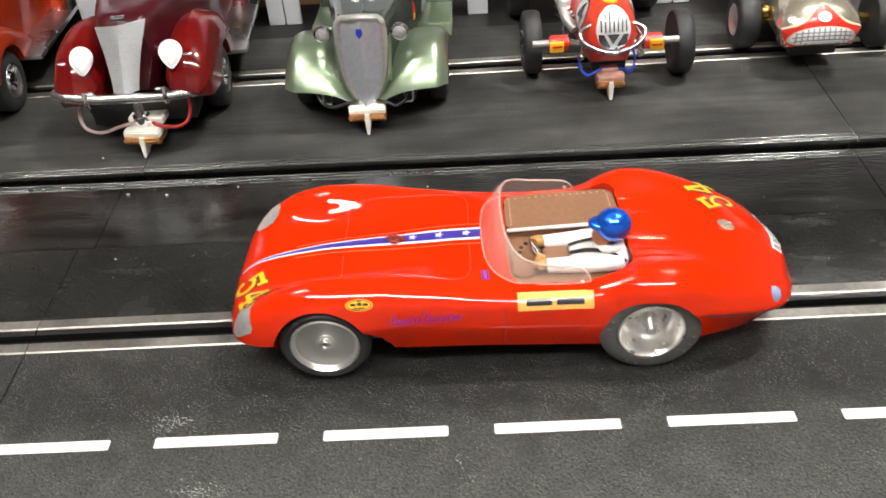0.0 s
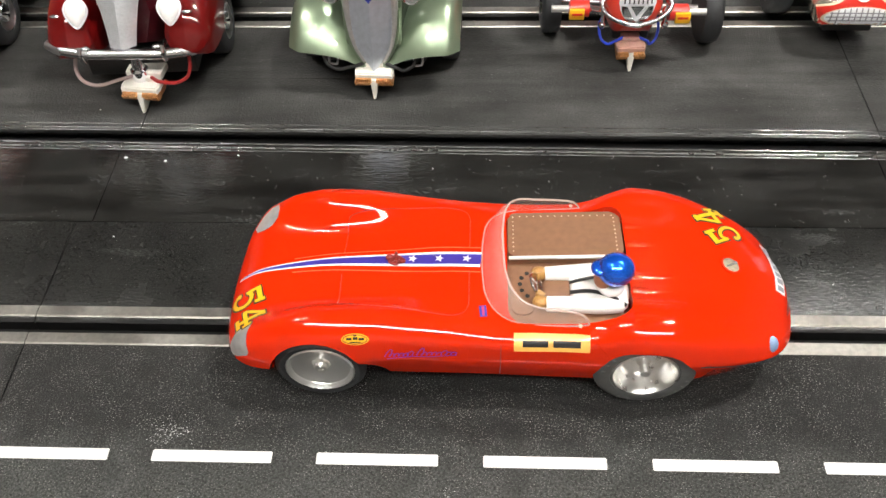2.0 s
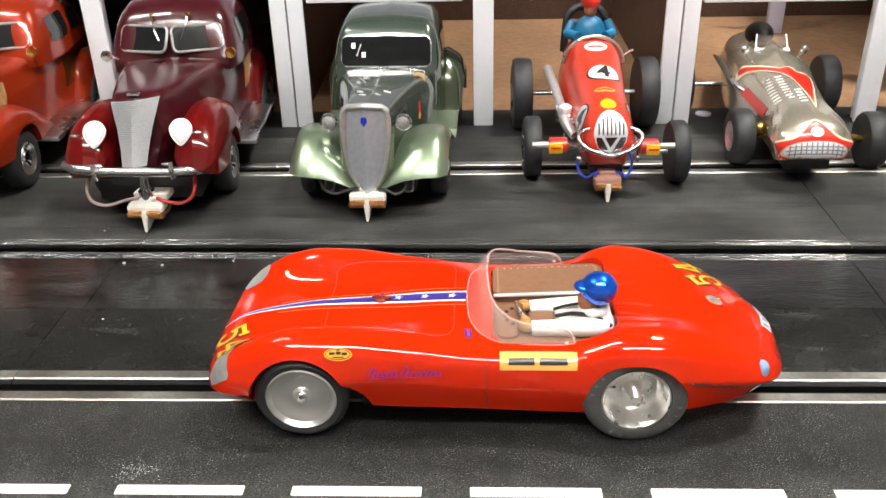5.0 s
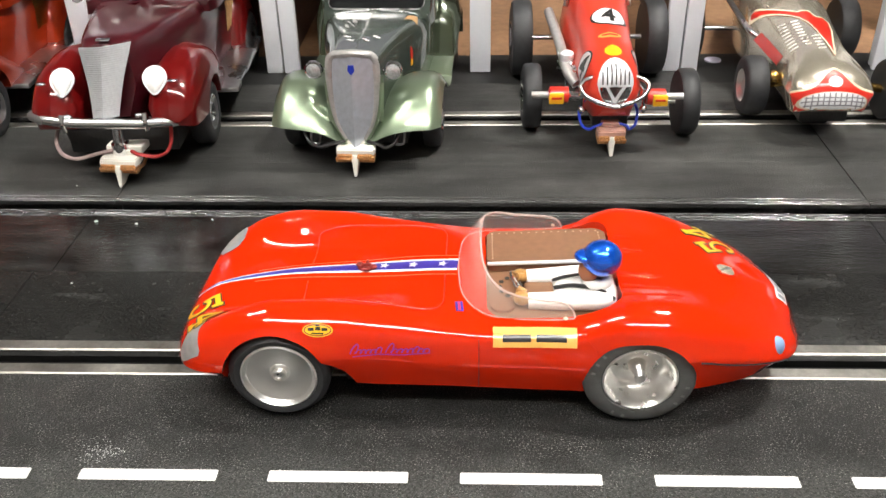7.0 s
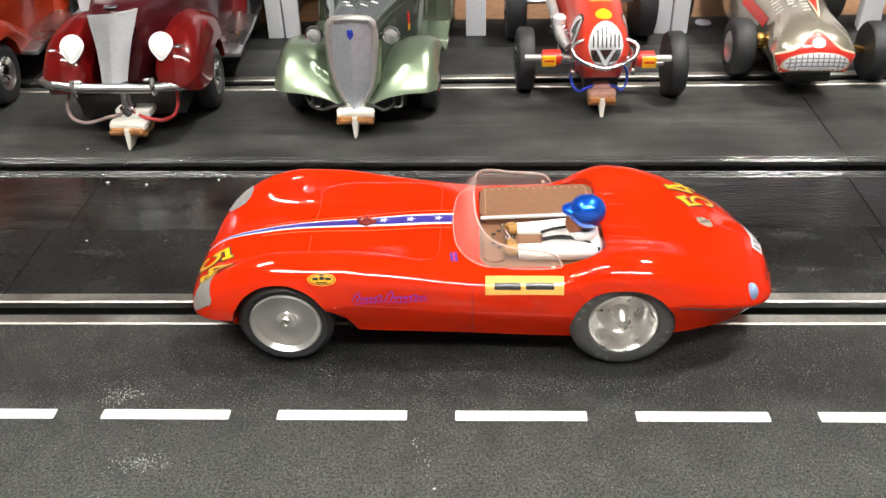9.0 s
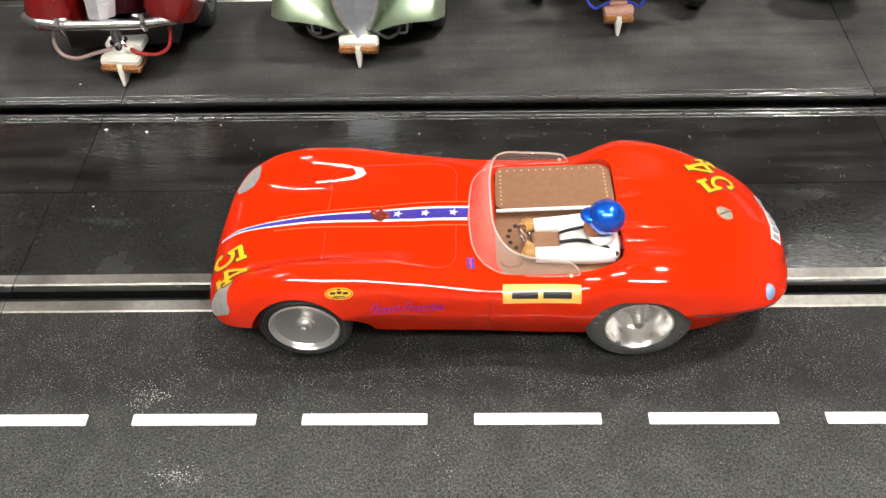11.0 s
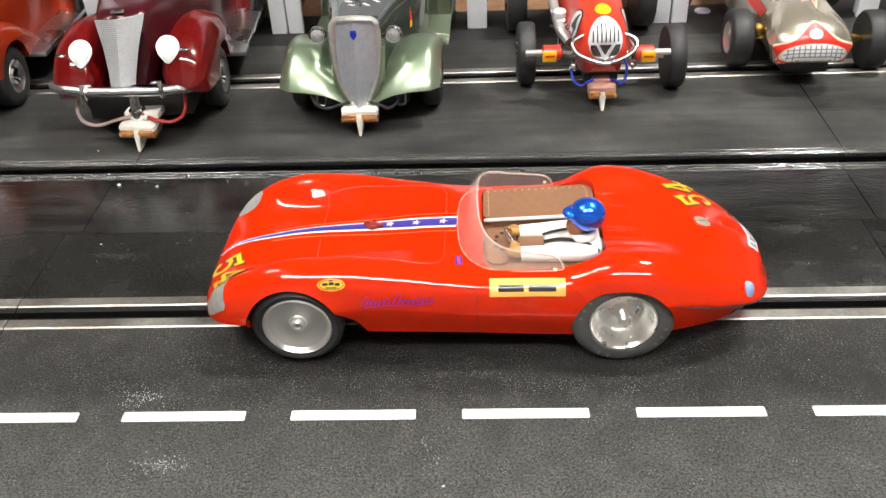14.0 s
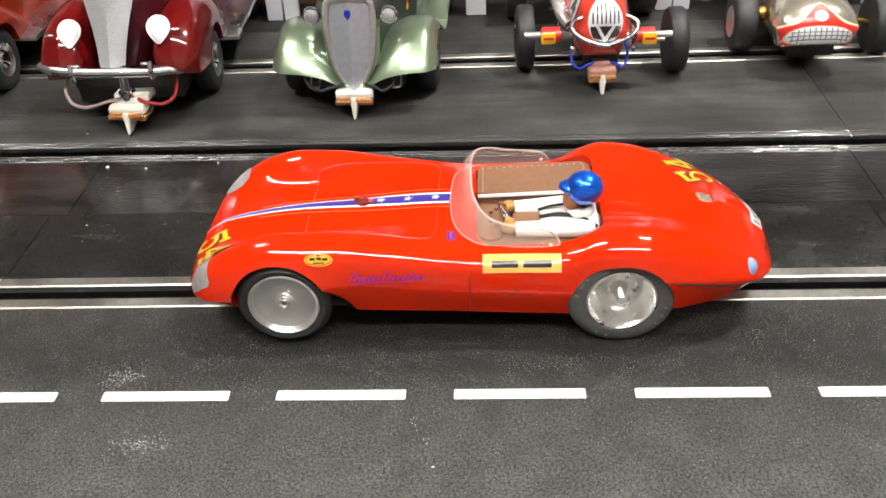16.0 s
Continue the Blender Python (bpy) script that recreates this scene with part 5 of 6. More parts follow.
def hot_rod(pose_m):
    car = thing("slot_car", pose_m, "pearl green hot rod coupe slot car with tall grey grille", "toy car")
    hood_bm = section_loft(0.0125, 0.198, 44, keys((12, 55.5), (18, 56.2), (60, 55.0), (96, 52.5), (120, 53), (175, 50), (198, 36)), keys((4, 9), (40, 14), (92, 23), (160, 24), (198, 14)), keys((4, 54.5), (60, 53.5), (96, 51), (160, 50), (198, 34)),
                           keys((4, 12), (40, 18), (92, 28.5), (160, 29.5), (198, 17)), keys((4, 44), (95, 41), (198, 28)), keys((4, 11), (92, 28), (160, 29.5), (198, 17)), keys((4, 22), (40, 18), (198, 18)))
    tree = tree_of(hood_bm)
    hood = part("body", hood_bm, M_DKGREEN, car, "dark green bonnet and body")
    lay = dressed(hood, tree)
    cab_bm = section_loft(0.092, 0.192, 36, keys((92, 52), (95, 59), (99, 68), (104, 74.5), (115, 79), (132, 80.6), (155, 77.5), (175, 67), (192, 44)), keys((92, 23), (104, 24), (150, 22), (192, 12)),
                          keys((92, 51.5), (95, 58.5), (99, 67), (104, 73), (115, 77), (132, 78.3), (155, 75), (175, 65), (192, 42)),
                          keys((92, 29), (104, 31), (150, 30), (192, 18)), keys((92, 50.5), (99, 57), (132, 60), (175, 54), (192, 40)), keys((92, 29.5), (104, 31.5), (150, 31), (192, 18)), even(44))
    cab_tree = tree_of(cab_bm)
    cab = part("cabin", cab_bm, M_DKGREEN, car, "grey green steel roof")
    lay_c = dressed(cab, cab_tree)
    front = ((0, -1, 0), (0.45, 0, 1))
    lay_c("window_frame", flat(rounded(-0.0264, 0.0264, -0.0092, 0.0092, 0.004)), (0.0955, 0, 0.0608), *front, M_DULL, 0.0003, "bright window frame")
    lay_c("windscreen", flat(rounded(-0.0259, 0.0259, -0.0085, 0.0085, 0.0035)), (0.0955, 0, 0.0608), *front, M_WINDOW, 0.0006, "black windscreen")
    for k, (a, b) in enumerate(((-0.0190, 0.0030), (-0.0158, 0.0000), (-0.0130, -0.0022))):
        lay_c("window_mark", rect(a - 0.0012, a + 0.0012, b - 0.0016, b + 0.0016) if k != 1 else flat([(a - 0.0016, b - 0.003), (a - 0.0009, b - 0.003), (a + 0.0016, b + 0.004), (a + 0.0009, b + 0.004)]), (0.0955, 0, 0.0608), *front, M_WHITE, 0.0008, "white paint mark")
    for s in (-1, 1):
        up = (0, -s * 0.12, 1)
        lay_c("side_window", flat(rounded(-0.015, 0.015, -0.0065, 0.0065, 0.003)), (0.128, s * 0.03, 0.0605), (-s, 0, 0), up, M_WINDOW, 0.0004, "dark side window")
        crown = keys((8, 24), (12, 30.5), (18, 35.5), (26, 39), (33, 39.6), (38, 38), (41, 33))
        brim = keys((0, 10.2), (5, 13.5), (12, 18), (20, 21), (30, 22.5), (41, 22.5))
        front_x = keys((0, 2.5), (10, 1.0), (25, 0), (35, 1.0), (41, 5))
        sheet = bmesh.new()
        rows = []
        for i in range(33):
            u = 0.0005 + 0.0405 * i / 32
            top = crown(max(u, 0.0081))
            row = []
            for j in range(30):
                x = front_x(u) + (0.098 - front_x(u)) * (j / 29) ** 1.6
                up = math.sin(min(1, (x - front_x(u)) / 0.024) * math.pi / 2) ** 0.85
                down = 1 - 0.5 * (1 - math.cos(math.pi * min(1, max(0, (x - 0.036) / 0.046))))
                base = brim(u) if x < 0.03 else brim(u) + (0.0155 - brim(u)) * min(1, (x - 0.03) / 0.04)
                row.append(sheet.verts.new((x, s * u, base + (top - brim(u)) * up * down)))
            rows.append(row)
        for a, b in zip(rows, rows[1:]):
            for k in range(29):
                sheet.faces.new((a[k], b[k], b[k + 1], a[k + 1]))
        bmesh.ops.recalc_face_normals(sheet, faces=sheet.faces)
        if sum(f.normal.z for f in sheet.faces) < 0:
            bmesh.ops.reverse_faces(sheet, faces=sheet.faces[:])
        bmesh.ops.solidify(sheet, geom=sheet.faces[:], thickness=0.0010)
        part("fender", sheet, M_PEARL, car, "pearl light green fender", 60)
        rear = section_loft(0.120, 0.186, 24, keys((120, 18), (130, 38), (146, 48), (162, 45), (176, 33), (186, 20)), keys((120, 2), (146, 4), (186, 2)), keys((120, 17), (130, 37), (146, 46), (162, 43), (176, 31), (186, 19)),
                            keys((120, 8), (146, 12), (170, 11), (186, 6)), keys((120, 16), (146, 34), (186, 18)), keys((120, 8), (146, 12), (170, 11), (186, 6)), even(15), at_y=s * 0.0320)
        part("rear_fender", cut(rear, turned([(0.027 if s > 0 else -0.06, 0.0185), (0.06 if s > 0 else -0.027, 0.0185)], 40, "Y", (0.150, 0, 0.017))), M_OLIVE, car, "dark olive rear fender")
        part("running_board", box(0.090, 0.130, min(s * 0.024, s * 0.0405), max(s * 0.024, s * 0.0405), 0.0135, 0.0163, 0.0008), M_PEARL, car)
        road_wheel(car, 0.0340, s * 0.0395, 0.0160, 0.0095, 0.0085, M_CHROME, s, cap=M_DULL)
        road_wheel(car, 0.1500, s * 0.0405, 0.0180, 0.0130, 0.0095, M_CHROME, s, cap=M_DULL)
        lamp = part("headlamp", turned([(0.0012, 0.0006), (0.0006, 0.0027), (0.0, 0.0039), (0.0006, 0.0044), (0.0022, 0.0044), (0.0045, 0.0035), (0.0070, 0.0018), (0.0080, 0.0004)], 28, "X", (0.0080, s * 0.0188, 0.0490)), M_CHROME, car, "chrome bowl headlamp")
        part("lens", turned([(-0.0006, 0.0008), (-0.0002, 0.0027), (0.0004, 0.0037)], 24, "X", (0.0080, s * 0.0188, 0.0490)), mat("clear_lens", (0.55, 0.57, 0.58), 0.12, 0.5, coat=1.0, grain=0.3, grain_scale=900) if s < 0 else bpy.data.materials["clear_lens"], lamp, "fluted lens")
        part("lamp_bar", tube([(0.013, s * 0.0188, 0.0485), (0.015, s * 0.0120, 0.0470)], 0.0009), M_CHROME, lamp)
        part("nerf_hook", tube([(0.010, s * 0.0230, 0.020), (0.006, s * 0.0225, 0.0130), (0.006, s * 0.0190, 0.0125), (0.010, s * 0.0185, 0.016)], 0.0006, 6, 12), M_DULL, car)
    wid = keys((12, 0.6), (15, 3.0), (20, 6.4), (26, 9.0), (35, 10.6), (48, 11.3), (55, 10.7), (57.2, 8.2))
    back = lambda z: 0.0060 * (z - 0.012) / 0.045
    g = bmesh.new()
    rows = []
    zs = [0.0125 + 0.0445 * k / 40 for k in range(41)]
    us = [k / 14 * 2 - 1 for k in range(15)]
    for z in zs:
        rows.append([g.verts.new((back(z) - 0.0020 + 0.0040 * abs(u) + (0.00015 if k % 2 else 0), u * wid(z) * 0.93, z)) for k, u in enumerate(us)])
    for a, b in zip(rows, rows[1:]):
        for i in range(14):
            g.faces.new((a[i], b[i], b[i + 1], a[i + 1]))
    bmesh.ops.recalc_face_normals(g, faces=g.faces)
    bmesh.ops.solidify(g, geom=g.faces[:], thickness=0.0015)
    grille = part("grille", g, M_GRILLE, car, "grey grille of fine upright bars", 20)
    upper = [z for z in zs if z > 0.0165]
    edge = [(back(z) + 0.0022, -wid(z), z) for z in upper] + [(back(0.0572), wid(0.0572) * u, 0.0576 + 0.0008 * (1 - u * u)) for u in (-0.5, 0, 0.5)] + [(back(z) + 0.0022, wid(z), z) for z in reversed(upper)]
    part("shell", tube(edge, 0.0017, 8, 0, lambda u: 0.55 + 0.55 * math.sin(math.pi * u) ** 2), M_LAMP, grille, "bright grille shell")
    for s in (-1, 1):
        part("shell_rail", tube([(back(z) + 0.0030, s * (wid(z) + 0.0014), z) for z in zs if z < 0.044], 0.0012, 8), M_PEARL, grille, "pearl green grille surround")
    for s in (-1, 1):
        part("shell_side", tube([(0.0075, s * 0.0117, 0.024), (0.011, s * 0.0127, 0.046)], 0.0014), M_PEARL, grille)
    part("badge", flatten_badge(back(0.052) - 0.0026), M_WIRE_B, grille, "small blue badge")
    for y, x in ((0.0070, 0.0375), (0.0046, 0.0315), (-0.0030, 0.0315), (-0.0075, 0.0375)):
        for k in range(2):
            lay("flag_decal", rect(-0.0019, 0.0003, 0.0006, 0.0020) if k else rect(-0.0002, 0.0020, -0.0008, 0.0006), (x, y, 0.05), *TOP, M_WHITE, 0.0003, "white chequered decal")
    lay("gold_decal", flat([(-0.0034, -0.0045), (0.0030, -0.003), (0.0024, 0.005), (-0.0026, 0.0042)]), (0.077, -0.0212, 0.05), *TOP, M_WOODY, 0.0003, "tan decal")
    lay("red_decal", flat([(-0.0012, -0.002), (0.001, -0.003), (0.002, 0.001), (0.0008, 0.0042), (-0.0012, 0.002)]), (0.057, -0.016, 0.0380), (1, 0, 0), (0, 0.3, 1), M_SCARLET, 0.0003, "small red decal")
    lay("yellow_decal", flat([(-0.0022, -0.0055), (0.0005, -0.0055), (0.0015, -0.003), (-0.0012, -0.002)]), (0.057, -0.016, 0.0380), (1, 0, 0), (0, 0.3, 1), M_YELLOW, 0.0003, "small yellow decal")
    part("bonnet_hinge", tube([tree.ray_cast(Vector((x, 0, 0.1)), Vector((0, 0, -1)))[0] for x in np.linspace(0.016, 0.094, 16)], 0.0004, 6), M_DKGREEN, hood)
    part("floor_pan", box(0.012, 0.175, -0.024, 0.024, 0.010, 0.022, 0.001), M_BLACK, car)
    part("spare_panel", box(0.088, 0.118, -0.0290, -0.0275, 0.030, 0.050, 0.0005), M_DKGREEN, car)
    guide(car, -0.001, 0.0055, (M_BLACK, M_BLACK))
    return car


def flatten_badge(x):
    bm = bmesh.new()
    pts = [(0.0013, 0.0535), (0.0016, 0.0510), (0.0, 0.0488), (-0.0016, 0.0510), (-0.0013, 0.0535)]
    a = [bm.verts.new((x, y, z)) for y, z in pts]
    b = [bm.verts.new((x + 0.001, y, z)) for y, z in pts]
    for i in range(5):
        bm.faces.new((a[i], a[(i + 1) % 5], b[(i + 1) % 5], b[i]))
    bm.faces.new(a)
    bm.faces.new(b[::-1])
    bmesh.ops.recalc_face_normals(bm, faces=bm.faces)
    return bm


def round_number(lay, text, at, right, up, r, stretch=1.0):
    """A race number on a white round with a black edge."""
    lay("number_ring", oval(r * 1.12 * stretch, r * 1.12), at, right, up, M_INK, 0.0002)
    lay("number_round", oval(r * stretch, r), at, right, up, M_WHITE, 0.0004)
    bm = letters(text, r * 2.05, 0.0004)
    lay("number", bm, at, right, up, M_INK, 0.0006, "black race number on white round", 0.0015)


def midget(pose_m):
    car = thing("slot_car", pose_m, "bright red open-wheel midget racer slot car", "toy car")
    bm = section_loft(0.0, 0.140, 50, keys((0, 38), (2, 42), (6, 45), (20, 49), (45, 55), (70, 62), (80, 66), (100, 64), (118, 57), (132, 45), (140, 36)), keys((0, 3), (4, 5), (40, 6), (80, 9), (120, 7), (140, 2)),
                      keys((0, 37.5), (2, 41.3), (6, 44), (20, 48), (45, 53.5), (80, 63.5), (118, 55), (132, 44), (140, 35)), keys((0, 7), (2, 10.5), (6, 13), (20, 14.5), (45, 15.5), (80, 18.3), (105, 17), (125, 12), (140, 4)),
                      keys((0, 31), (20, 33), (80, 36), (140, 31)), keys((0, 5), (6, 9), (45, 13), (80, 16), (140, 3)), keys((0, 24), (3, 19), (10, 16.5), (60, 15), (120, 17), (140, 26)))
    bm = cut(bm, prism(rounded(0.079, 0.106, -0.0125, 0.0125, 0.006), 0.045, 0.08))
    tree = tree_of(bm)
    body = part("body", bm, M_VERMILION, car, "bright orange-red body", 35)
    lay = dressed(body, tree)
    front = ((0, -1, 0), (0.30, 0, 1))
    lay("grille", flat([(0.0088 * math.cos(a), 0.0128 * math.sin(a) + (0.0025 if math.sin(a) < 0 else 0)) for a in np.linspace(0, 2 * math.pi, 29)[:-1]]), (0.002, 0, 0.0355), *front, M_PLATE, 0.0005, "bright metal grille", 0.0015)
    for k in range(7):
        a = (k - 3) * 0.0021
        h = 0.0092 * math.sqrt(max(0.1, 1 - (k - 3) ** 2 / 14))
        lay("grille_slot", rect(a - 0.00034, a + 0.00034, 0.0002, 0.0008 + h), (0.002, 0, 0.0355), *front, M_INK, 0.0008)
    lay("grille_foot", flat([(0.0076 * math.cos(a), -0.0010 + 0.0092 * math.sin(a)) for a in np.linspace(math.pi, 2 * math.pi, 19)]), (0.002, 0, 0.0355), *front, M_CHROME, 0.0007, "mirror-bright lower grille", 0.0015)
    lay("grille_vee", flat([(-0.0050, -0.0010), (-0.0034, -0.0010), (0.0, -0.0066), (0.0034, -0.0010), (0.0050, -0.0010), (0.0006, -0.0086), (-0.0006, -0.0086)]), (0.002, 0, 0.0355), *front, M_PLATE, 0.0010, "bright vee bar")
    round_number(lay, "4", (0.047, -0.0015, 0.05), (0, -1, 0), (1, 0, 0.1), 0.0070, 1.2)
    for s in (-1, 1):
        round_number(lay, "4", (0.0215, s * 0.0120, 0.0366), (-s * 0.9, -0.43, 0), (0.1, -s * 0.45, 1), 0.0082, 0.82)
    lay("yellow_sticker", oval(0.0042, 0.0046), (0.0155, 0, 0.05), *TOP, M_YELLOW, 0.0003, "round yellow sticker")
    lay("gold_script", oval(0.0058, 0.0022), (0.029, 0, 0.05), *TOP, M_ORANGE_Y, 0.0003, "gold oval decal")
    lay("script_bar", rect(-0.0040, 0.0040, -0.0007, 0.0007), (0.029, 0, 0.05), *TOP, M_SCARLET, 0.0005)
    lay("cowl_badge", oval(0.0065, 0.0040), (0.071, 0, 0.055), *TOP, M_WHITE, 0.0003, "white decal on the cowl")
    lay("cowl_bar", rect(-0.0045, 0.0045, -0.0008, 0.0008), (0.071, 0, 0.055), *TOP, M_SCARLET, 0.0005)
    rim = [(0.0790 - 0.0010 * math.cos(a), 0.0175 * math.sin(a), 0.0490 + 0.0178 * math.cos(a)) for a in np.linspace(-1.45, 1.45, 30)]
    part("cowl_rim", tube(rim, 0.0013, 10), M_ALU, body, "bright cowl edge")
    # chassis, axles, springs
    part("floor_pan", box(0.008, 0.125, -0.009, 0.009, 0.011, 0.018, 0.001), M_BLACK, car)
    part("front_axle", tube([(0.0245, -0.041, 0.0170), (0.0340, 0.038, 0.0170)], 0.0016, 12), M_DULL, car)
    part("rear_axle", tube([(0.1125, -0.040, 0.0220), (0.1125, 0.040, 0.0220)], 0.0014, 12), M_DULL, car)
    for s in (-1, 1):
        turn = pose(0.004, 0.0050, 0) if s > 0 else pose(0, 0, 0)
        shock = part("shock_absorber", moved(turned([(s * 0.0165, 0.0040), (s * 0.0255, 0.0040), (s * 0.0262, 0.0024)], 24, "Y", (0.006, 0, 0.0275)), turn), M_SCARLET, car, "red shock absorber")
        part("shock_rod", moved(turned([(s * 0.0262, 0.0017), (s * 0.0345, 0.0017)], 16, "Y", (0.006, 0, 0.0275)), turn), M_LAMP, shock)
        part("shock_link", tube([(0.006, s * 0.0120, 0.0275), (0.006 + (0.004 if s > 0 else 0), s * 0.0165 + (0.005 if s > 0 else 0), 0.0275)], 0.0018, 10), M_CHROME, shock)
        part("shock_sticker", moved(box(0.0006, 0.0024, min(s * 0.0190, s * 0.0262), max(s * 0.0190, s * 0.0262), 0.0245, 0.0300, 0.0004), turn), M_YELLOW, shock, "yellow sticker")
        part("sticker_bar", moved(box(0.0002, 0.0008, min(s * 0.0200, s * 0.0250), max(s * 0.0200, s * 0.0250), 0.0272, 0.0282), turn), M_SCARLET, shock)
        part("spring_hanger", join(ball(0.0022, (0.004, s * 0.0150, 0.0300)), ball(0.0018, (0.004, s * 0.0152, 0.0220)), tube([(0.004, s * 0.0150, 0.0310), (0.004, s * 0.0152, 0.0200)], 0.0010)), M_CHROME, car)
        road_wheel(car, 0.0250 + (0.0095 if s > 0 else -0.0005), s * 0.0455 - (0.0028 if s > 0 else 0), 0.0170, 0.0100, 0.0085, M_CHROME, s, name="front_wheel")
        road_wheel(car, 0.1125, s * 0.0450, 0.0220, 0.0125, 0.0100, M_CHROME, s, name="rear_wheel")
        part("radius_rod", tube([(0.022, s * 0.021, 0.020), (0.066, s * 0.016, 0.022)], 0.0009), M_CHROME, car)
    hoop = [(-0.0030 + 0.010 * (1 - math.cos(a)) * 0.5, 0.0165 * math.sin(a), 0.0300 + (0.0048 if abs(a) > 1.6 else 0.0048 * abs(a) / 1.6) - 0.004 * math.cos(a)) for a in np.linspace(-math.pi, math.pi, 41)]
    part("nerf_bar", tube(hoop, 0.0011, 10), M_DULL, car, "bright nerf bar hoop")
    part("exhaust_pipe", tube([(0.030, 0.0150, 0.0250), (0.036, 0.0190, 0.0290), (0.060, 0.0215, 0.0370), (0.092, 0.0250, 0.0440)], 0.0027, 12, 20), M_LAMP, car, "grey exhaust pipe")
    part("engine_block", join(box(0.034, 0.058, 0.0100, 0.0175, 0.0200, 0.0320, 0.0015), ball(0.0035, (0.042, 0.0170, 0.0310)), ball(0.0028, (0.052, 0.0180, 0.0310)), tube([(0.040, 0.017, 0.024), (0.056, 0.022, 0.028)], 0.0010), tube([(0.048, 0.016, 0.022), (0.040, 0.024, 0.030)], 0.0008)), M_CHROME, car, "chrome engine parts")
    part("carburettor", join(turned([(0.0, 0.0030), (0.0030, 0.0036), (0.0070, 0.0036), (0.0082, 0.0022)], 20, "Z", (0.043, 0.0190, 0.0300)), tube([(0.043, 0.0190, 0.0325), (0.050, 0.0225, 0.0345), (0.058, 0.0205, 0.0320)], 0.0012, 10, 12)), M_PLATE, car, "bright carburettor stack")
    part("brake_lever", tube([(0.082, -0.017, 0.054), (0.078, -0.0225, 0.0585)], 0.0008), M_CHROME, car)
    part("roll_bar", tube([(0.108, 0.0140, 0.050), (0.109, 0.0125, 0.070), (0.110, 0.006, 0.076), (0.110, -0.004, 0.076), (0.109, -0.0100, 0.070), (0.108, -0.0110, 0.050)], 0.0024, 10, 30), M_BLACK, car)
    guide(car, 0.0005, 0.0040, (M_WIRE_B, M_WIRE_B), M_SHOE, 0.0072, 0.0, 0.0128, 0.0007, 0.60)
    return car


def seated_figure(pose_m):
    bits = []

    def add(bm, i):
        for f in bm.faces:
            f.material_index = i
        bits.append(bm)
    add(ball(0.0105, (0, 0, 0.058), (0.8, 0.95, 1.15), 26, 16), 0)
    for s in (-1, 1):
        add(tube([(0.001, s * 0.0100, 0.0660), (-0.003, s * 0.0130, 0.0600), (-0.011, s * 0.0080, 0.0600)], 0.0028, 12, 14), 0)
    add(ball(0.0042, (-0.0005, 0, 0.0735), (0.95, 0.9, 1.1)), 2)
    add(ball(0.0058, (0, 0, 0.0788), (1.1, 1, 0.95), 28, 16), 1)
    fig = part("driver_figure", join(*bits), [M_TEAL, M_SCARLET, M_SKIN])
    fig.matrix_world = pose_m
    return tagged(fig, "small driver figure in teal with a red helmet", "figurine")


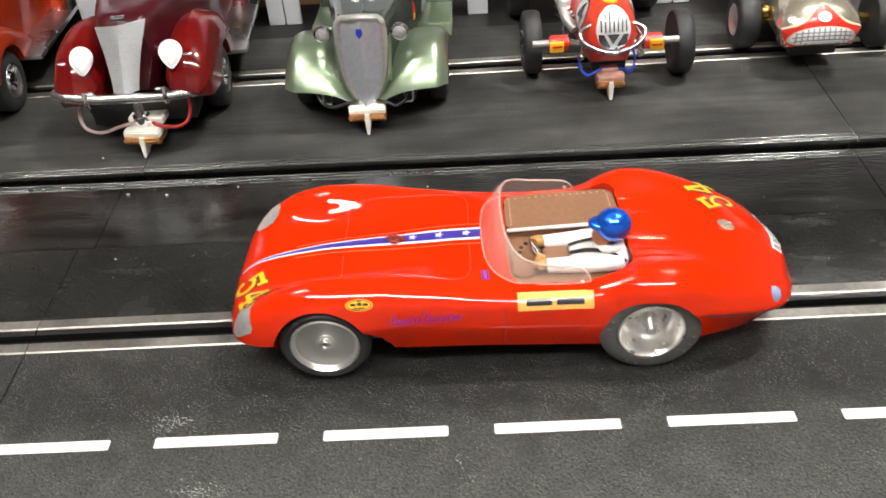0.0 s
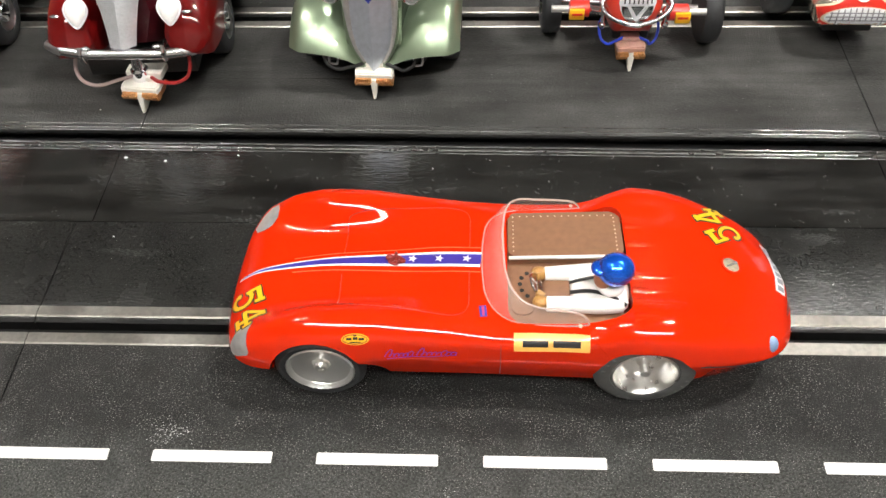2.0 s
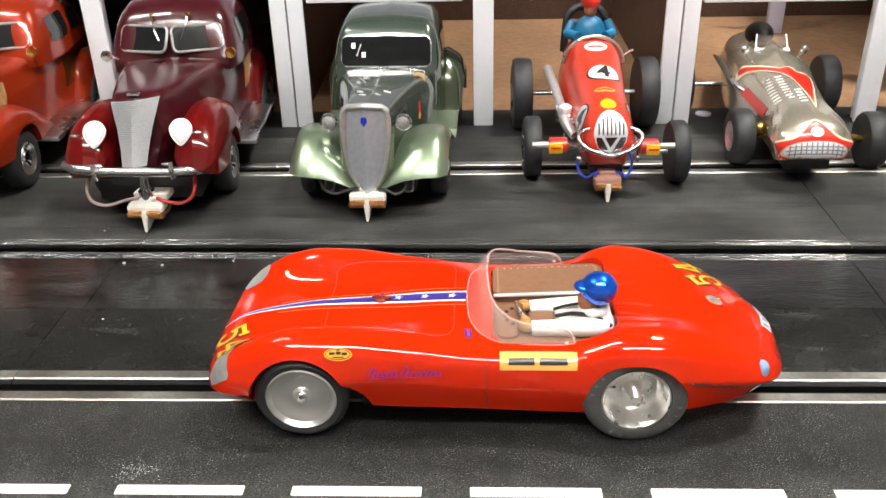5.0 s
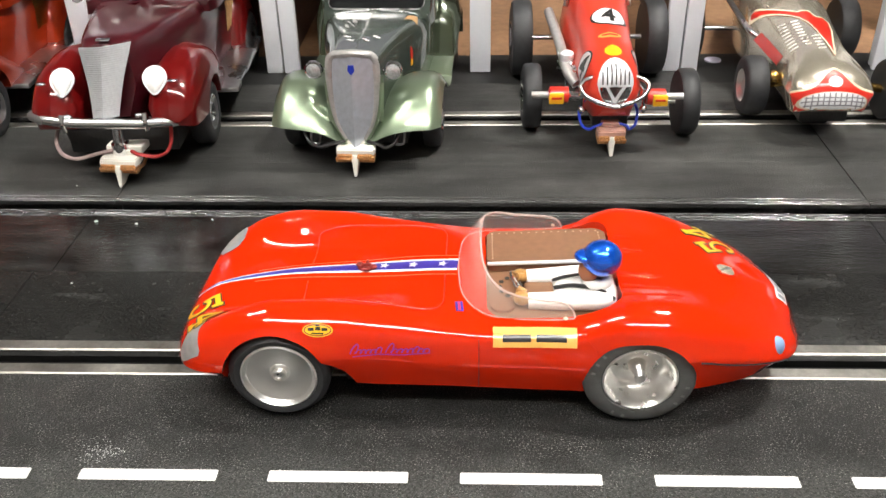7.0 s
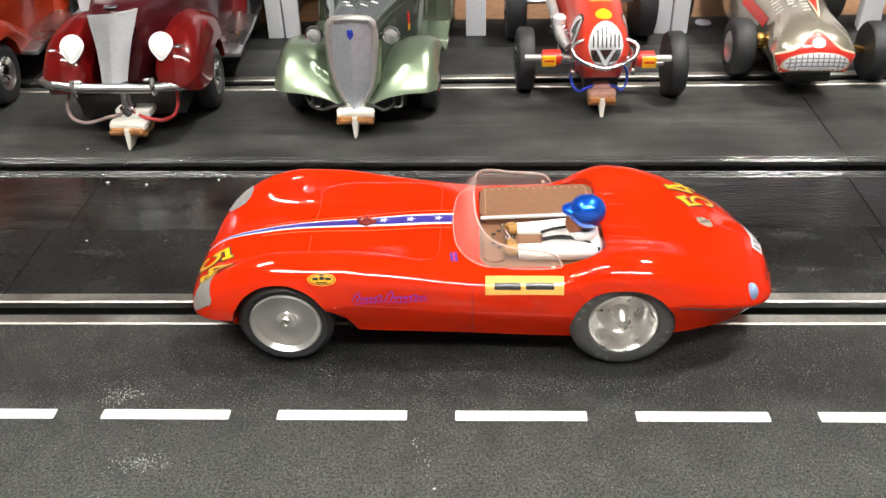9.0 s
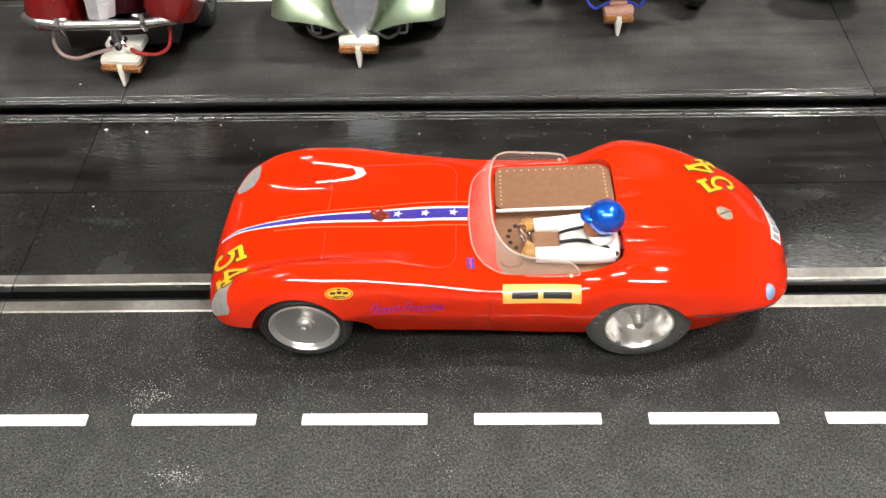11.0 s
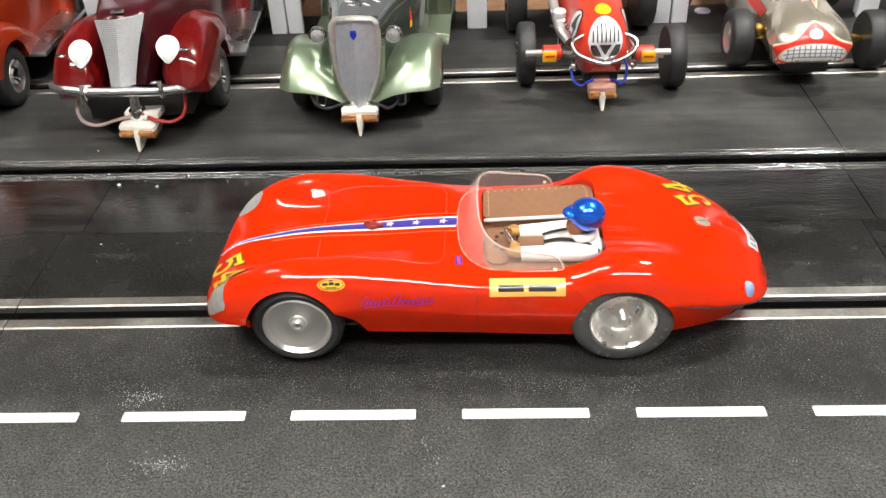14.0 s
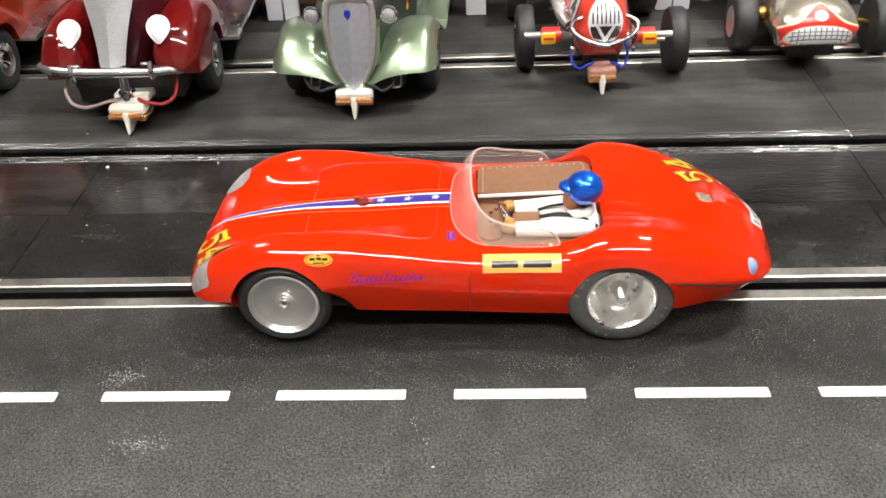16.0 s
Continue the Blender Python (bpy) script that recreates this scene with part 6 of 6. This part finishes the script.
def roadster(pose_m):
    car = thing("slot_car", pose_m, "silver and scarlet streamlined roadster slot car", "toy car")
    bm = section_loft(0.0, 0.185, 54, keys((0, 24), (1, 28), (4, 33), (10, 37.3), (25, 41), (60, 45.5), (85, 50), (95, 52.5), (120, 52.5), (165, 44), (185, 31)), keys((0, 8), (8, 10), (40, 9), (90, 9), (185, 4)),
                      keys((0, 23.6), (1, 27.4), (4, 32), (10, 36), (25, 39.5), (60, 43.5), (95, 49.5), (165, 42), (185, 30)), keys((0, 7), (0.8, 12), (2.5, 16.5), (6, 20.5), (12, 21.5), (20, 20.5), (35, 18), (60, 20.5), (95, 24.5), (150, 18), (185, 6)),
                      keys((0, 22.5), (4, 25), (12, 27), (60, 29), (110, 30), (185, 27)), keys((0, 6), (0.8, 10.5), (2.5, 14), (6, 17.5), (12, 18), (35, 16), (95, 24), (185, 5)), keys((0, 21), (1.5, 18.5), (4, 17), (12, 15.5), (150, 15), (185, 22)))
    bm = cut(bm, prism(rounded(0.1000, 0.1220, -0.0100, 0.0100, 0.005), 0.038, 0.07))
    tree = tree_of(bm)
    body = part("body", bm, M_SILVER, car, "tarnished silver body")
    lay = dressed(body, tree)
    nose = ((0.001, 0, 0.0270), (0, -1, 0), (0.75, 0, 1))

    def bell(half, foot, rise, spread, low):
        ys = np.linspace(-half, half, 31)
        return flat([(y, foot + rise * math.exp(-(y / spread) ** 2)) for y in ys] + [(y, low) for y in ys[::-1]])
    lay("nose_border", bell(0.0232, 0.0030, 0.0112, 0.0082, -0.0100), *nose, M_CREAM, 0.0001, "cream border", 0.0012)
    lay("nose_band", bell(0.0226, 0.0020, 0.0110, 0.0076, -0.0100), *nose, M_SCARLET, 0.00025, "scarlet nose band", 0.0012)
    mouth = lambda k: flat([(0.0162 * k * math.cos(a), -0.0030 + 0.0044 * k * math.sin(a) * (1 if math.sin(a) > 0 else 0.95)) for a in np.linspace(0, 2 * math.pi, 41)[:-1]])
    lay("grille_rim", mouth(1.07), *nose, M_CREAM, 0.0004, "cream grille rim", 0.0012)
    lay("grille", mouth(1.0), *nose, M_PLATE, 0.0006, "bright oval grille", 0.0012)
    for k in range(11):
        a = (k - 5) * 0.0027
        h = 0.0040 * math.sqrt(1 - (a / 0.0162) ** 2)
        lay("grille_bar", rect(a - 0.0003, a + 0.0003, -0.0030 - h, -0.0030 + h), *nose, bpy.data.materials["plate_grey"], 0.0008)
    for k in (-1, 0, 1):
        w = 0.0155 * math.sqrt(1 - (k / 2.6) ** 2)
        lay("grille_bar", rect(-w, w, -0.0030 + k * 0.0017 - 0.00022, -0.0030 + k * 0.0017 + 0.00022), *nose, bpy.data.materials["plate_grey"], 0.0009)
    lay("round_mark", oval(0.0034, 0.0028, 0, 0.0066), *nose, M_WHITE, 0.0005, "white round")
    for s in (-1, 1):
        lay("side_flash", flat([(-0.006, -0.003), (0.028, -0.004), (0.030, 0.002), (-0.002, 0.003)]), (0.068, s * 0.015, 0.031), (-s, 0, 0), (0, -s * 0.3, 1), M_SCARLET, 0.0003, "scarlet side flash")
        part("front_axle_arm", join(tube([(0.034, s * 0.014, 0.0210), (0.039 + s * 0.003, s * 0.032 - 0.0055, 0.0165)], 0.0022, 10), ball(0.0034, (0.034, s * 0.0205, 0.0240))), M_BRASS, car, "brass axle arm")
        road_wheel(car, 0.0400 + s * 0.0030, (0.0345 if s > 0 else -0.0485), 0.0158, 0.0120, 0.0085, M_RIM, s, name="front_wheel")
        road_wheel(car, 0.1300, s * 0.0520, 0.0185, 0.0120, 0.0090, M_CHROME, s, name="rear_wheel")
        part("mirror", join(ball(0.0026, (0.095, s * 0.0175, 0.0510), (0.6, 1, 1)), tube([(0.096, s * 0.0175, 0.0505), (0.098, s * 0.0150, 0.0450)], 0.0006)), M_CHROME, car)
    # scarlet flash over the bonnet, drawn out into a thin band to one side of the cockpit
    flash = smooth_line([(0.0036, 0.0215), (0.0078, 0.0400), (0.0118, 0.0560), (0.0128, 0.0640)], 12) + smooth_line([(0.0105, 0.0668), (0.0060, 0.0660), (0.0030, 0.0715), (-0.0030, 0.0700)], 10)
    flash += smooth_line([(-0.0100, 0.0745), (-0.0160, 0.0815), (-0.0215, 0.0905), (-0.0225, 0.0885), (-0.0175, 0.0780), (-0.0100, 0.0700), (-0.0030, 0.0635), (0.0010, 0.0520), (0.0026, 0.0400), (0.0036, 0.0215)], 30)[:-1]
    lay("scarlet_flash", flat([(p[0], p[1]) for p in flash]), (0, 0, 0.05), *TOP, M_SCARLET, 0.0003, "scarlet bonnet flash", 0.0015)
    lay("flash_border", ribbon([(p[0], p[1]) for p in flash] + [(flash[0][0], flash[0][1])], lambda u: 0.0005), (0, 0, 0.05), *TOP, M_CREAM, 0.0005, "cream flash border", 0.0015)
    for a, first, n in ((-0.0062, 0.0345, 9), (-0.0125, 0.0345, 9), (-0.0005, 0.0290, 5)):
        for k in range(n):
            b = first + 0.0034 * k
            spots = [tree.ray_cast(Vector((b, -a - e * 0.0018, 0.1)), Vector((0, 0, -1)))[0] for e in (-1, 0, 1)]
            part("louvre", tube([tuple(p) for p in spots], 0.00055, 8), M_ALU, body, "bright louvre")
    part("rear_axle", tube([(0.130, -0.046, 0.0185), (0.130, 0.046, 0.0185)], 0.0014, 12), M_DULL, car)
    part("head_fairing", moved(ball(0.010, (0, 0, 0), (1.6, 0.8, 0.8), 28, 16), pose(0.131, 0, 0.0510, 0, 12, 0)), M_BLACK, car, "dark head fairing")
    arc = [(0.0, -0.0095), (-0.0030, -0.0060), (-0.0040, 0.0), (-0.0030, 0.0060), (0.0, 0.0095)]
    screen_base = part("screen_base", moved(tube([(x, y, -0.0008) for x, y in arc], 0.0017, 10, 20), pose(0.101, 0, 0.0500)), M_PLATE, car, "pale screen base")
    sheet = bmesh.new()
    feet = smooth_line([(x, y, 0.0) for x, y in arc], 15)
    ranks = [[sheet.verts.new((0.101 + x + 0.0022 * k, y * (1 - 0.04 * k), 0.0500 + 0.0038 * k)) for k in range(3)] for x, y, _ in feet]
    for a, b in zip(ranks, ranks[1:]):
        for k in range(2):
            sheet.faces.new((a[k], b[k], b[k + 1], a[k + 1]))
    tips = [(tuple(r[0].co), tuple(r[2].co)) for r in (ranks[0], ranks[-1])]
    bmesh.ops.solidify(sheet, geom=sheet.faces[:], thickness=0.0004)
    part("screen_pane", sheet, M_GLASS, screen_base, "clear screen pane")
    for a, b in tips:
        part("screen_edge", tube([a, b], 0.0005, 8), M_PLATE, screen_base)
    for k in range(3):
        part("exhaust_pipe", tube([(0.070 + 0.008 * k, 0.016, 0.030), (0.078 + 0.008 * k, 0.024, 0.034), (0.110 + 0.006 * k, 0.028, 0.040)], 0.0015, 10, 14), M_DULL if k < 2 else M_COPPER, car, "dull metal exhaust pipe" if k < 2 else "coppery exhaust pipe")
    part("floor_pan", box(0.010, 0.160, -0.012, 0.012, 0.009, 0.017, 0.001), M_BLACK, car)
    part("guide", join(box(0.020, 0.036, -0.007, 0.007, 0.0030, 0.014, 0.0015), box(0.036, 0.046, -0.001, 0.001, -0.004, 0.010)), M_BLACK, car, "black guide block")
    return car


coupe(pose(-0.1070, 0.1880, 0, 0, 0, 93.6), M_MAROON, M_DEEP_MAROON, "dark maroon vintage sedan slot car with chrome grille", M_WOODY, 1.0, -9)
coupe(pose(-0.2265, 0.1960, 0, 0, 0, 91.5), M_TANGERINE, M_TANGERINE, "candy orange vintage sedan slot car beside the maroon one", M_BRASS, 0.80)
hot_rod(pose(0.0040, 0.1985, 0, 0, 0, 88.0))
midget_m = pose(0.1290, 0.2200, 0, 0, 0, 91.0)
midget(midget_m)
seated_figure(midget_m @ pose(0.0970, 0.0005, 0.0045))
roadster(pose(0.2375, 0.2270, 0, 0, 0, 89.0))
washer = part("washer", turned([(0.0, 0.0050), (0.0008, 0.0050), (0.0010, 0.0042)], 28, "Z", (0.2091, 0.3517, -0.0003)), M_FASCIA)
tagged(washer, "small grey metal disc lying on the black apron", "washer")
